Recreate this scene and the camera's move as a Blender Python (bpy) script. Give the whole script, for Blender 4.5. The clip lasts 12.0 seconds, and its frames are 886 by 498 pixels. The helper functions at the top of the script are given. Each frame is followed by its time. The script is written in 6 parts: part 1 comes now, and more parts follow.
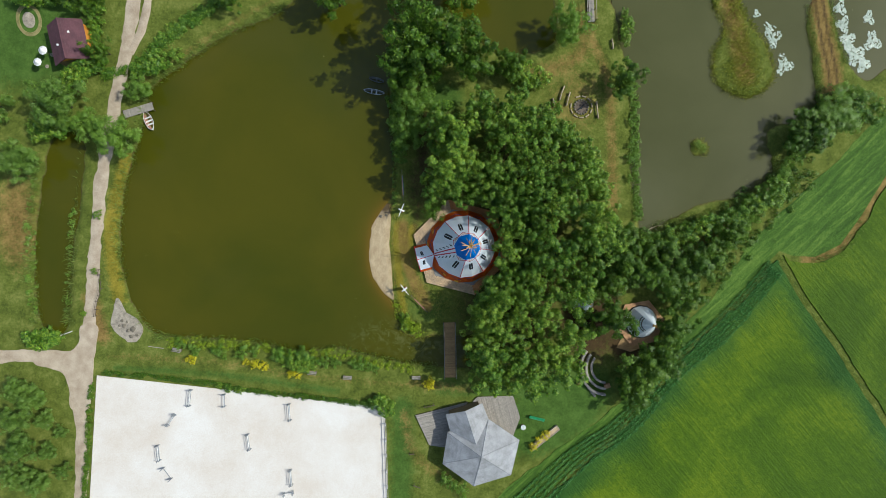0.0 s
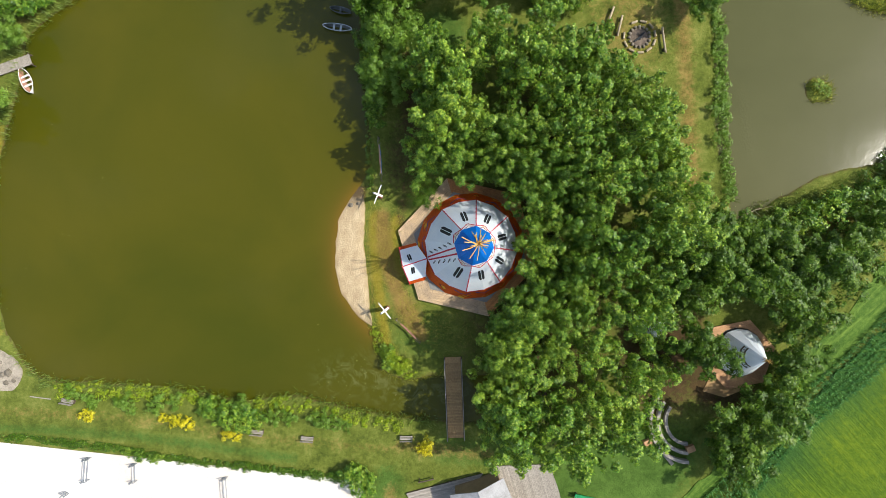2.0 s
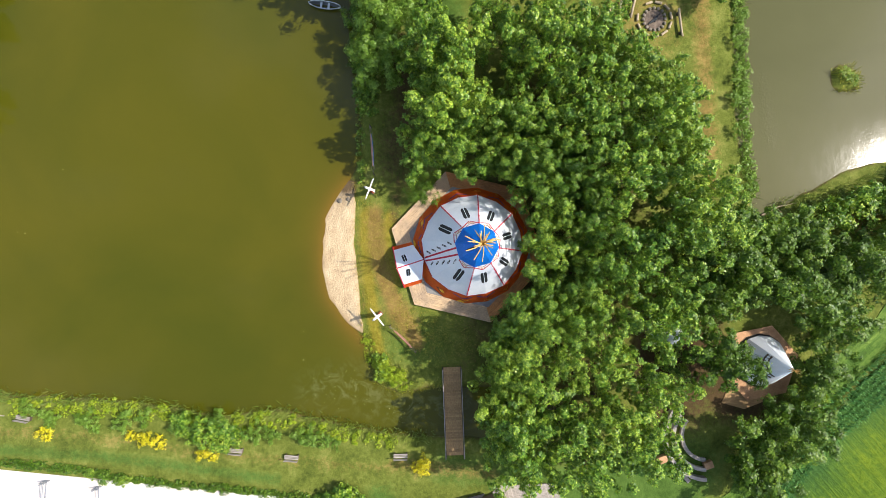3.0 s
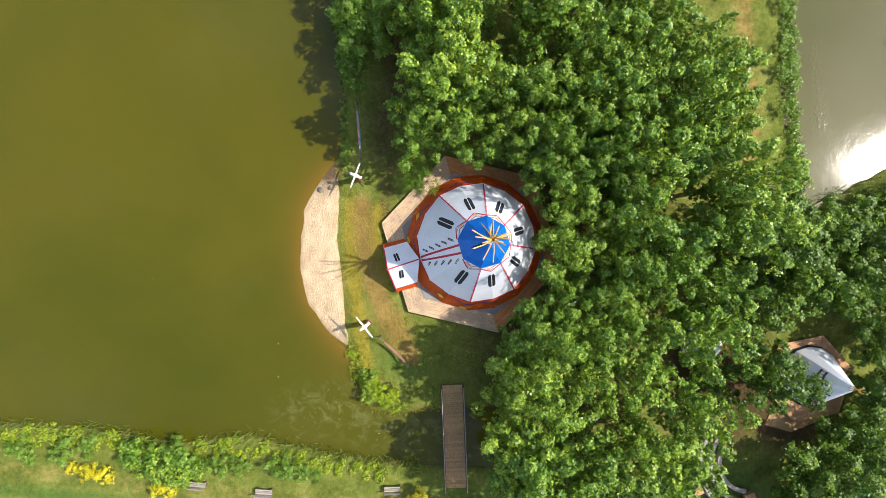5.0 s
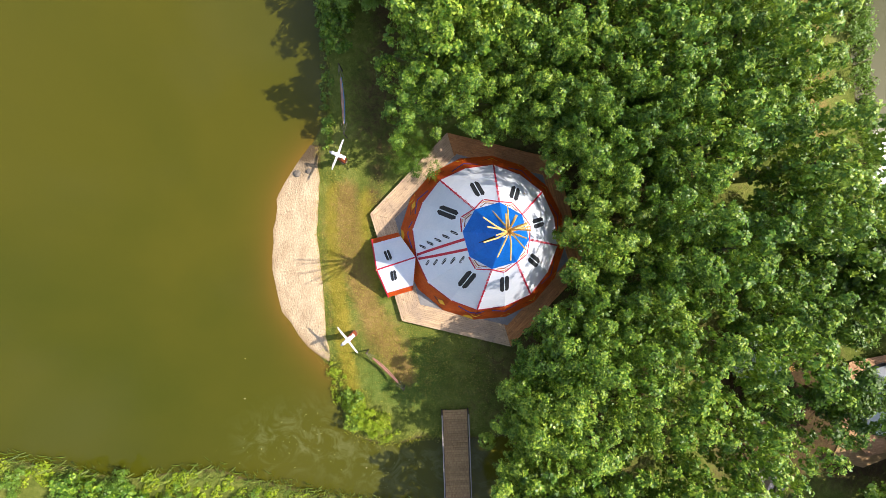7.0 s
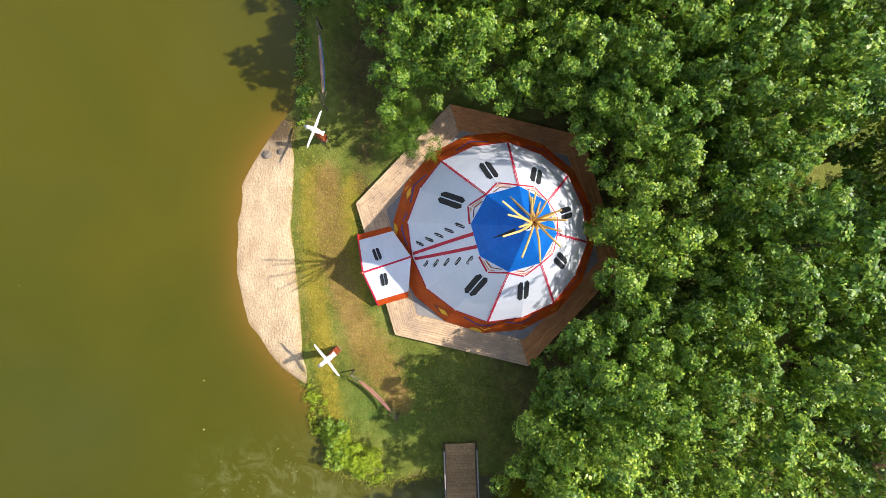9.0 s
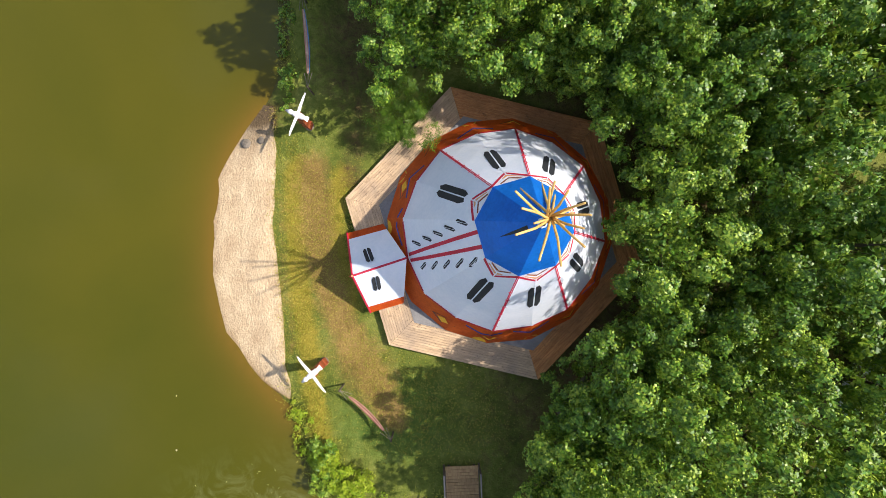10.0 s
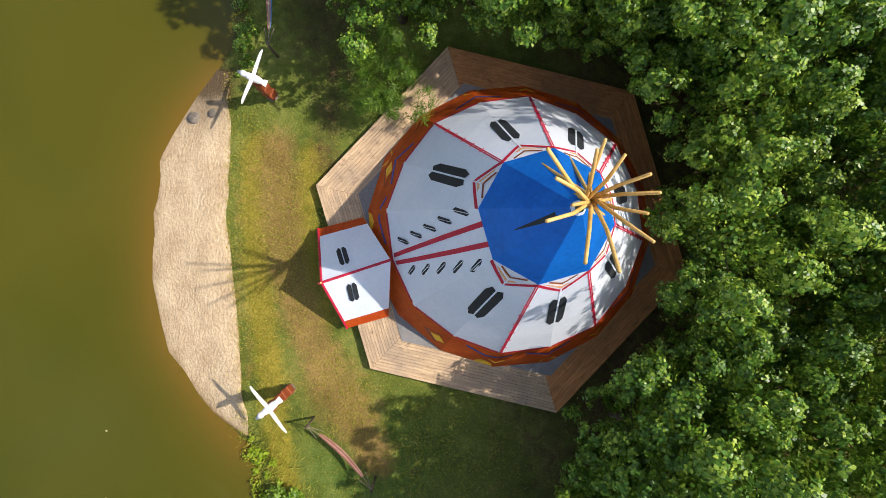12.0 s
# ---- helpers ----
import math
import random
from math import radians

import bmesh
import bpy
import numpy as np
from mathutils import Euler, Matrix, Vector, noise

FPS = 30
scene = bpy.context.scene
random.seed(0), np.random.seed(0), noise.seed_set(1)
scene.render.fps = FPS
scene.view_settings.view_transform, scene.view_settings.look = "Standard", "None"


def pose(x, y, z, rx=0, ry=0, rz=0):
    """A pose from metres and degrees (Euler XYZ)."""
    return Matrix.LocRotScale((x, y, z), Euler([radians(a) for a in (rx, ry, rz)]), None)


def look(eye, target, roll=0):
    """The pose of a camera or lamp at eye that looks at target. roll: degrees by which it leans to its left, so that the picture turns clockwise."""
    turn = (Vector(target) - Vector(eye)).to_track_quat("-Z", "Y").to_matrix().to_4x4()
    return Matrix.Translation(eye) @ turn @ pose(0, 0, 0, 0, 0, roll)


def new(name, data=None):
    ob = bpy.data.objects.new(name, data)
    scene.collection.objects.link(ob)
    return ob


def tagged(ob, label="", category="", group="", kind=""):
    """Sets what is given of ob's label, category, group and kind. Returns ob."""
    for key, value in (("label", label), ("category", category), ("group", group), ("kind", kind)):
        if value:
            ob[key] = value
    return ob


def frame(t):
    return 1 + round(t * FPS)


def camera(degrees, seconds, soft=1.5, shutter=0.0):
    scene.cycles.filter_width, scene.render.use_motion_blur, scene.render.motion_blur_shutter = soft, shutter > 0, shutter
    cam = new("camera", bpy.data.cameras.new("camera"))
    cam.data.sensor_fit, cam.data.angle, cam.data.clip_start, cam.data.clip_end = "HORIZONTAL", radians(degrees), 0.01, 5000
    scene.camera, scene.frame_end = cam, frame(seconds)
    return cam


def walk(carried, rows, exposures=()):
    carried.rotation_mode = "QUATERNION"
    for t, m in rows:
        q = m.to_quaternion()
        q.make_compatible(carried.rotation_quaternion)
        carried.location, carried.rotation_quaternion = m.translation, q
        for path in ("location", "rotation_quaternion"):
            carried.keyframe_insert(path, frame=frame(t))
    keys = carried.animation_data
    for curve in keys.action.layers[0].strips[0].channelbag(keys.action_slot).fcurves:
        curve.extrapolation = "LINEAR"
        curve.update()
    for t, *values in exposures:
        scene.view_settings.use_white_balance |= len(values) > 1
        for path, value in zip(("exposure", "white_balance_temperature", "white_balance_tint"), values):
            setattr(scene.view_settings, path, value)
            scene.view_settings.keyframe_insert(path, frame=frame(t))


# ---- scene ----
cam = camera(84.0, 12.0, soft=0.6)
PATH = [
    (0, -5.24, 0.88, 79.34, -0.83, -1.64, 0.00),
    (0.5, -3.91, 0.45, 72.39, -0.64, -0.78, -0.39),
    (1, -2.86, 0.14, 65.74, -0.44, 0.05, -0.79),
    (1.5, -2.14, -0.07, 59.58, -0.21, 0.75, -1.13),
    (2, -1.63, -0.21, 54.65, 0.05, 1.19, -1.31),
    (2.5, -2.05, -0.22, 51.6, 0.06, 0.62, -1.28),
    (3, -2.66, -0.10, 50.0, -0.05, -0.12, -1.28),
    (5, -3.16, -0.18, 42.7, -0.21, -0.93, -1.28),
    (5.5, -3.12, -0.27, 40.7, -0.19, -0.87, -1.22),
    (6, -3.11, -0.38, 38.85, -0.13, -0.85, -1.12),
    (6.5, -3.14, -0.48, 37.15, -0.05, -0.88, -1.06),
    (7, -3.08, -0.56, 35.4, -0.07, -0.83, -1.08),
    (9, -3.05, -0.63, 28.95, -0.22, -0.70, -1.12),
    (9.5, -3.03, -0.58, 27.4, -0.30, -0.69, -1.12),
    (10, -2.98, -0.58, 25.95, -0.35, -0.67, -1.16),
    (10.5, -2.89, -0.62, 24.53, -0.29, -0.55, -1.2),
    (11, -2.79, -0.66, 23.2, -0.22, -0.47, -1.2),
    (11.5, -2.70, -0.70, 22.0, -0.14, -0.45, -1.15),
    (12, -2.66, -0.75, 20.85, 0.0, -0.52, -1.05),
]
EXPOSURES = [(0.0, -0.16, 6000, 4), (1.0, 0.04, 6250, 7), (1.5, 0.22, 6400, 8), (2.0, 0.45, 6500, 9), (2.5, 0.66, 6550, 12), (5.0, 0.82, 6550, 16), (7.0, 0.84, 6550, 19), (9.5, 0.76, 6550, 18), (12.0, 0.5, 6550, 17)]
walk(cam, [(t, pose(x, y, z, rx, ry, rz)) for t, x, y, z, rx, ry, rz in PATH], EXPOSURES)
# ---- world, sun, exposure ----
SUN_EL, SUN_AZ = 46.0, 9.0          # degrees; the azimuth counts from +x towards +y
world = bpy.data.worlds.new("world")
scene.world = world
world.use_nodes = True
wn = world.node_tree.nodes
sky = wn.new("ShaderNodeTexSky")
sky.sky_type = "NISHITA"
sky.sun_disc = False
sky.sun_elevation = radians(SUN_EL)
sky.sun_rotation = radians(90 - SUN_AZ)
sky.air_density, sky.dust_density = 1.0, 1.5
# loose fair-weather cloud all over the sky
wl = world.node_tree.links
cl = wn.new("ShaderNodeTexNoise")
cl.inputs["Scale"].default_value, cl.inputs["Detail"].default_value, cl.inputs["Roughness"].default_value = 2.6, 5.0, 0.55
wl.new(wn.new("ShaderNodeTexCoord").outputs["Generated"], cl.inputs["Vector"])
cr = wn.new("ShaderNodeMapRange")
cr.inputs["From Min"].default_value, cr.inputs["From Max"].default_value = 0.5, 0.68
wl.new(cl.outputs["Fac"], cr.inputs["Value"])
hs = wn.new("ShaderNodeHueSaturation")
for sock, k, o in ((hs.inputs["Saturation"], -0.75, 1.0), (hs.inputs["Value"], 1.3, 0.85)):
    ma = wn.new("ShaderNodeMath")
    ma.operation = "MULTIPLY_ADD"
    ma.inputs[1].default_value, ma.inputs[2].default_value = k, o
    wl.new(cr.outputs["Result"], ma.inputs[0])
    wl.new(ma.outputs[0], sock)
wl.new(sky.outputs[0], hs.inputs["Color"])
wl.new(hs.outputs["Color"], wn["Background"].inputs["Color"])
wn["Background"].inputs["Strength"].default_value = 0.15
sun = new("sun", bpy.data.lights.new("sun", "SUN"))
sun.data.energy, sun.data.angle, sun.data.color = 4.2, radians(0.55), (1.0, 0.95, 0.86)
_e, _a = radians(SUN_EL), radians(SUN_AZ)
sun.matrix_world = look((60 * math.cos(_a), 60 * math.sin(_a), 60 * math.tan(_e)), (0, 0, 0))


# ---- materials ----
def rgb(h):
    c = [int(h[i:i + 2], 16) / 255 for i in (0, 2, 4)]
    return (*[v / 12.92 if v <= 0.04045 else ((v + 0.055) / 1.055) ** 2.4 for v in c], 1)


def nodes_of(name):
    m = bpy.data.materials.new(name)
    m.use_nodes = True
    return m, m.node_tree.nodes, m.node_tree.links, m.node_tree.nodes["Principled BSDF"]


def noise_tex(n, l, vec, scale, detail=4.0, rough=0.6, dist=0.0):
    t = n.new("ShaderNodeTexNoise")
    t.inputs["Scale"].default_value, t.inputs["Detail"].default_value = scale, detail
    t.inputs["Roughness"].default_value, t.inputs["Distortion"].default_value = rough, dist
    l.new(vec, t.inputs["Vector"])
    return t.outputs["Fac"]


def ramp(n, l, fac, stops):
    r = n.new("ShaderNodeValToRGB")
    e = r.color_ramp.elements
    while len(e) < len(stops):
        e.new(0.5)
    for el, (p, c) in zip(e, stops):
        el.position, el.color = p, c
    l.new(fac, r.inputs["Fac"])
    return r.outputs["Color"]


def blend(n, l, fac, a, b, mode="MIX"):
    x = n.new("ShaderNodeMix")
    x.data_type, x.blend_type = "RGBA", mode
    for sock, v in ((x.inputs[0], fac), (x.inputs[6], a), (x.inputs[7], b)):
        if isinstance(v, (int, float)):
            sock.default_value = v
        elif isinstance(v, tuple):
            sock.default_value = v
        else:
            l.new(v, sock)
    return x.outputs[2]


def maths(n, l, op, a, b=0.0, clamp=False):
    x = n.new("ShaderNodeMath")
    x.operation, x.use_clamp = op, clamp
    for sock, v in ((x.inputs[0], a), (x.inputs[1], b)):
        if isinstance(v, (int, float)):
            sock.default_value = v
        else:
            l.new(v, sock)
    return x.outputs[0]


def bump(n, l, b, height, strength, distance):
    k = n.new("ShaderNodeBump")
    k.inputs["Strength"].default_value, k.inputs["Distance"].default_value = strength, distance
    l.new(height, k.inputs["Height"])
    l.new(k.outputs["Normal"], b.inputs["Normal"])


def coords(n, local=False, stretch=None, l=None):
    if local:
        v = n.new("ShaderNodeTexCoord").outputs["Object"]
    else:
        v = n.new("ShaderNodeNewGeometry").outputs["Position"]
    if stretch:
        m = n.new("ShaderNodeMapping")
        m.inputs["Scale"].default_value = stretch
        l.new(v, m.inputs["Vector"])
        v = m.outputs["Vector"]
    return v


def surface(name, c1, c2, coarse, fine, rough=0.7, relief=0.3, dist=0.01, metal=0.0, local=False, stretch=None, vary=0.0, spec=0.5):
    """Two colours mixed by a coarse and a fine noise, with relief; vary: brightness spread from object to object."""
    m, n, l, b = nodes_of(name)
    v = coords(n, local, stretch, l)
    if vary and local:
        mv = n.new("ShaderNodeVectorMath")
        mv.operation = "MULTIPLY_ADD"
        mv.inputs[1].default_value = (37, 23, 51)
        l.new(n.new("ShaderNodeObjectInfo").outputs["Random"], mv.inputs[0])
        l.new(v, mv.inputs[2])
        v = mv.outputs[0]
    f1, f2 = noise_tex(n, l, v, coarse, 3), noise_tex(n, l, v, fine, 5, 0.65)
    f = maths(n, l, "ADD", maths(n, l, "MULTIPLY", f1, 0.55), maths(n, l, "MULTIPLY", f2, 0.45))
    c = ramp(n, l, f, [(0.36, rgb(c1)), (0.64, rgb(c2))])
    if vary:
        r = n.new("ShaderNodeObjectInfo").outputs["Random"]
        k = maths(n, l, "ADD", maths(n, l, "MULTIPLY", r, vary), 1 - vary / 2)
        h = n.new("ShaderNodeHueSaturation")
        l.new(k, h.inputs["Value"])
        l.new(c, h.inputs["Color"])
        c = h.outputs["Color"]
    l.new(c, b.inputs["Base Color"])
    b.inputs["Roughness"].default_value, b.inputs["Metallic"].default_value = rough, metal
    b.inputs["Specular IOR Level"].default_value = spec
    if relief:
        bump(n, l, b, f2, relief, dist)
    return m


def cloth(m, share):
    """Lets a share of the light through a thin cloth."""
    n, l = m.node_tree.nodes, m.node_tree.links
    b = n["Principled BSDF"]
    t = n.new("ShaderNodeBsdfTranslucent")
    l.new(b.inputs["Base Color"].links[0].from_socket, t.inputs["Color"])
    x = n.new("ShaderNodeMixShader")
    x.inputs[0].default_value = share
    l.new(b.outputs[0], x.inputs[1])
    l.new(t.outputs[0], x.inputs[2])
    l.new(x.outputs[0], n["Material Output"].inputs["Surface"])
    return m


def stained(m, grey, dark):
    """Weathers boards: broad grey bleaching and small dark damp spots that run over the joints."""
    n, l = m.node_tree.nodes, m.node_tree.links
    b = n["Principled BSDF"]
    c = b.inputs["Base Color"].links[0].from_socket
    v = coords(n)
    wide = noise_tex(n, l, v, 0.55, 4, 0.6, 0.4)
    spot = noise_tex(n, l, v, 3.4, 5, 0.7, 0.6)
    c = blend(n, l, maths(n, l, "MULTIPLY", maths(n, l, "SUBTRACT", wide, 0.42), 2.6, True), c, rgb(grey))
    c = blend(n, l, maths(n, l, "MULTIPLY", maths(n, l, "SUBTRACT", spot, 0.57), 4.0, True), c, rgb(dark))
    l.new(c, b.inputs["Base Color"])
    return m


def leaf_mat(name, dark, mid, light, trans=0.3, hue_noise=0.25, gloss=0.4):
    """Leaves: each island its own tone, each plant a little apart, and some light let through."""
    m, n, l, b = nodes_of(name)
    g = n.new("ShaderNodeNewGeometry")
    big = noise_tex(n, l, g.outputs["Position"], hue_noise, 3)
    clump = noise_tex(n, l, g.outputs["Position"], 1.5, 2)
    f = maths(n, l, "ADD", maths(n, l, "MULTIPLY", g.outputs["Random Per Island"], 0.5), maths(n, l, "ADD", maths(n, l, "MULTIPLY", big, 0.3), maths(n, l, "MULTIPLY", clump, 0.35)))
    obr = n.new("ShaderNodeObjectInfo").outputs["Random"]
    f = maths(n, l, "ADD", f, maths(n, l, "MULTIPLY", obr, 0.16))
    c = ramp(n, l, f, [(0.2, rgb(dark)), (0.62, rgb(mid)), (1.0, rgb(light))])
    l.new(c, b.inputs["Base Color"])
    b.inputs["Roughness"].default_value = 0.42
    b.inputs["Specular IOR Level"].default_value = gloss
    t = n.new("ShaderNodeBsdfTranslucent")
    l.new(blend(n, l, 0.6, c, rgb(light)), t.inputs["Color"])
    x = n.new("ShaderNodeMixShader")
    x.inputs[0].default_value = trans
    l.new(b.outputs[0], x.inputs[1])
    l.new(t.outputs[0], x.inputs[2])
    l.new(x.outputs[0], n["Material Output"].inputs["Surface"])
    return m


def water_mat(name, deep, shallow, rough, wave, tall):
    m, n, l, b = nodes_of(name)
    v = coords(n)
    silt = noise_tex(n, l, v, 0.05, 4, 0.55, 0.4)
    c = ramp(n, l, silt, [(0.3, rgb(deep)), (0.7, rgb(shallow))])
    at = n.new("ShaderNodeAttribute")
    at.attribute_name = "shoal"
    c = blend(n, l, at.outputs["Fac"], c, rgb("70541e"))
    fm = n.new("ShaderNodeAttribute")
    fm.attribute_name = "film"
    wisp = maths(n, l, "MULTIPLY", maths(n, l, "SUBTRACT", noise_tex(n, l, v, 0.55, 6, 0.68, 1.6), 0.47), 3.2, True)
    c = blend(n, l, maths(n, l, "MULTIPLY", wisp, fm.outputs["Fac"]), c, rgb("7d8252"))
    # pollen and bubbles drifting on top
    vo = n.new("ShaderNodeTexVoronoi")
    vo.inputs["Scale"].default_value = 0.42
    l.new(v, vo.inputs["Vector"])
    speck = maths(n, l, "LESS_THAN", vo.outputs["Distance"], 0.02)
    c = blend(n, l, maths(n, l, "MULTIPLY", speck, 0.55), c, rgb("d8cf9a"))
    l.new(c, b.inputs["Base Color"])
    b.inputs["Roughness"].default_value, b.inputs["IOR"].default_value = rough, 1.33
    h = noise_tex(n, l, v, wave, 4, 0.6)
    h2 = noise_tex(n, l, v, wave * 0.12, 2)
    ru = n.new("ShaderNodeAttribute")
    ru.attribute_name = "ruffle"
    chop = maths(n, l, "MULTIPLY", noise_tex(n, l, v, 4.5, 1, 0.5), maths(n, l, "MULTIPLY", ru.outputs["Fac"], 6.0))
    bump(n, l, b, maths(n, l, "ADD", maths(n, l, "ADD", h, chop), maths(n, l, "MULTIPLY", h2, 3.0)), 1.0, tall)
    return m


def ground_mat():
    m, n, l, b = nodes_of("meadow")
    v = coords(n)
    big, mid, fine, tiny = (noise_tex(n, l, v, s, 4, 0.62, 0.3) for s in (0.07, 0.45, 2.6, 11.0))
    f = maths(n, l, "ADD", maths(n, l, "MULTIPLY", mid, 0.5), maths(n, l, "ADD", maths(n, l, "MULTIPLY", fine, 0.3), maths(n, l, "MULTIPLY", tiny, 0.2)))
    grass = ramp(n, l, f, [(0.34, rgb("3a4616")), (0.5, rgb("5e6828")), (0.66, rgb("808342"))])
    lush = ramp(n, l, f, [(0.34, rgb("5c5a12")), (0.66, rgb("a09038"))])
    dry = ramp(n, l, f, [(0.32, rgb("54441f")), (0.5, rgb("7d6738")), (0.68, rgb("a0864f"))])
    soil = ramp(n, l, f, [(0.32, rgb("34291a")), (0.66, rgb("58472c"))])

    patchy = maths(n, l, "ADD", maths(n, l, "MULTIPLY", f, 0.45), maths(n, l, "MULTIPLY", noise_tex(n, l, v, 1.7, 7, 0.78, 0.8), 0.55))

    def att(name):
        a = n.new("ShaderNodeAttribute")
        a.attribute_name = name
        # ragged edge: the mask is pushed about by the noise
        x = maths(n, l, "ADD", a.outputs["Fac"], maths(n, l, "MULTIPLY", maths(n, l, "SUBTRACT", patchy, 0.5), 2.3))
        y = maths(n, l, "MULTIPLY", maths(n, l, "SUBTRACT", x, 0.3), 2.2, True)
        return maths(n, l, "MULTIPLY", y, maths(n, l, "MULTIPLY", a.outputs["Fac"], 8.0, True))
    c = blend(n, l, att("lush"), grass, lush)
    # dark lawn green; part of its depth is tree shade put into the colour
    lawn = ramp(n, l, f, [(0.34, rgb("304a16")), (0.66, rgb("587230"))])
    c = blend(n, l, att("lawn"), c, lawn)
    c = blend(n, l, att("dry"), c, dry)
    # the soil tone also stands for tree shade on parts of the island and grove
    c = blend(n, l, att("soil"), c, soil)
    l.new(c, b.inputs["Base Color"])
    b.inputs["Roughness"].default_value = 0.95
    b.inputs["Specular IOR Level"].default_value = 0.15
    bump(n, l, b, maths(n, l, "ADD", fine, tiny), 0.8, 0.08)
    return m


def field_mat(name, c1, c2, c3, turn, rows=0.25, pitch=0.5, margins=(), lush=None):
    """A standing crop: long streaks along the drill rows over broad patches."""
    m, n, l, b = nodes_of(name)
    g = coords(n)
    mp = n.new("ShaderNodeMapping")
    mp.vector_type = "TEXTURE"
    mp.inputs["Rotation"].default_value = (0, 0, radians(turn))
    mp.inputs["Scale"].default_value = (7.0, pitch, 1)
    l.new(g, mp.inputs["Vector"])
    streak = noise_tex(n, l, mp.outputs["Vector"], 1.0, 5, 0.65, 0.6)
    broad = noise_tex(n, l, g, 0.06, 4, 0.6, 0.5)
    tiny = noise_tex(n, l, g, 2.2, 6, 0.75)
    f = maths(n, l, "ADD", maths(n, l, "MULTIPLY", streak, rows), maths(n, l, "ADD", maths(n, l, "MULTIPLY", broad, 0.7 - rows), maths(n, l, "MULTIPLY", tiny, 0.3)))
    c = ramp(n, l, f, [(0.35, rgb(c1)), (0.5, rgb(c2)), (0.64, rgb(c3))])
    # margins: straight sides (inward normal x, y, offset, breadth) along which the crop stands darker and thicker
    for nx, ny, off, wide in margins:
        dt = n.new("ShaderNodeVectorMath")
        dt.operation = "DOT_PRODUCT"
        dt.inputs[1].default_value = (nx, ny, 0)
        l.new(g, dt.inputs[0])
        inside = maths(n, l, "DIVIDE", maths(n, l, "SUBTRACT", dt.outputs["Value"], off), wide)
        ragged = maths(n, l, "ADD", inside, maths(n, l, "MULTIPLY", maths(n, l, "SUBTRACT", f, 0.5), 2.2))
        k = maths(n, l, "SUBTRACT", 1.0, maths(n, l, "MULTIPLY", maths(n, l, "SUBTRACT", ragged, 0.3), 1.4, True))
        dark = ramp(n, l, f, [(0.35, rgb(lush[0])), (0.64, rgb(lush[1]))])
        c = blend(n, l, maths(n, l, "MULTIPLY", k, 0.85), c, dark)
    l.new(c, b.inputs["Base Color"])
    b.inputs["Roughness"].default_value = 0.85
    b.inputs["Specular IOR Level"].default_value = 0.2
    bump(n, l, b, maths(n, l, "ADD", tiny, streak), 1.0, 0.15)
    return m


M = {}
M["ground"] = ground_mat()
M["water"] = water_mat("pond_water", "3d410b", "4d4a0f", 0.06, 3.0, 0.004)
M["grey_water"] = water_mat("lake_water", "464826", "545432", 0.075, 6.0, 0.0026)
M["field"] = field_mat("barley", "294406", "455f07", "66780d", -50, 0.2, 0.35, ((0.709, -0.705, 39.2, 6.0), (-0.832, -0.554, -42.5, 5.0)), ("17390f", "376024"))
M["field_b"] = field_mat("young_crop", "2a4208", "445d0c", "637513", -50, 0.2, 0.35)
M["strip"] = field_mat("headland", "25400f", "43611d", "6b8434", 42, 0.5, 0.8)
M["road"] = surface("gravel_track", "9a8872", "c3b39c", 0.5, 9, 0.95, 0.5, 0.03, spec=0.2)
M["arena"] = surface("riding_sand", "cfc2b2", "e3ded6", 0.12, 6, 0.95, 0.4, 0.03, spec=0.2)
M["sand"] = surface("beach_sand", "aa9270", "ccb792", 0.9, 8.0, 0.95, 1.0, 0.09, spec=0.2, stretch=(1.25, 0.75, 1))


def damp(m, wet, dirt_shade):
    """Darkens sand where the water reaches it and at its north end, for dirt and painted tree shade together."""
    n, l = m.node_tree.nodes, m.node_tree.links
    b = n["Principled BSDF"]
    c = b.inputs["Base Color"].links[0].from_socket
    patchy = noise_tex(n, l, coords(n), 1.4, 5, 0.7, 0.5)
    for key, col, k in (("wet", wet, 1.0), ("dirt_shade", dirt_shade, 0.8)):
        at = n.new("ShaderNodeAttribute")
        at.attribute_name = key
        f = maths(n, l, "ADD", at.outputs["Fac"], maths(n, l, "MULTIPLY", maths(n, l, "SUBTRACT", patchy, 0.5), 0.9))
        f = maths(n, l, "MULTIPLY", maths(n, l, "MULTIPLY", f, at.outputs["Fac"]), k * 1.3, True)
        c = blend(n, l, f, c, rgb(col))
    l.new(c, b.inputs["Base Color"])
    return m


damp(M["sand"], "75592f", "5f4f38")
M["gravel"] = surface("pale_gravel", "7f7668", "b3a896", 1.2, 6, 0.95, 0.8, 0.06, spec=0.2)
M["worn_earth"] = surface("worn_earth", "6d6a3c", "9a8e62", 1.0, 7, 0.95, 0.6, 0.04, spec=0.2)
M["stone"] = surface("boulder", "554e42", "857c6c", 2.0, 12, 0.85, 0.6, 0.02, local=True, vary=0.3)
M["deck"] = stained(surface("larch_board", "9c8260", "d0b48c", 1.5, 12, 0.8, 0.4, 0.004, local=True, stretch=(1, 8, 8), vary=0.24), "8c7c68", "4a3c2e")
# more orange boards, used on three of the deck's six sides
M["deck_orange"] = stained(surface("orange_larch_board", "a0622c", "d4985a", 1.5, 12, 0.75, 0.4, 0.004, local=True, stretch=(1, 8, 8), vary=0.24), "8c6238", "4a3018")
M["grey_wood"] = surface("weathered_wood", "7a7369", "a8a094", 1.0, 12, 0.85, 0.4, 0.004, local=True, stretch=(1, 8, 8), vary=0.3)
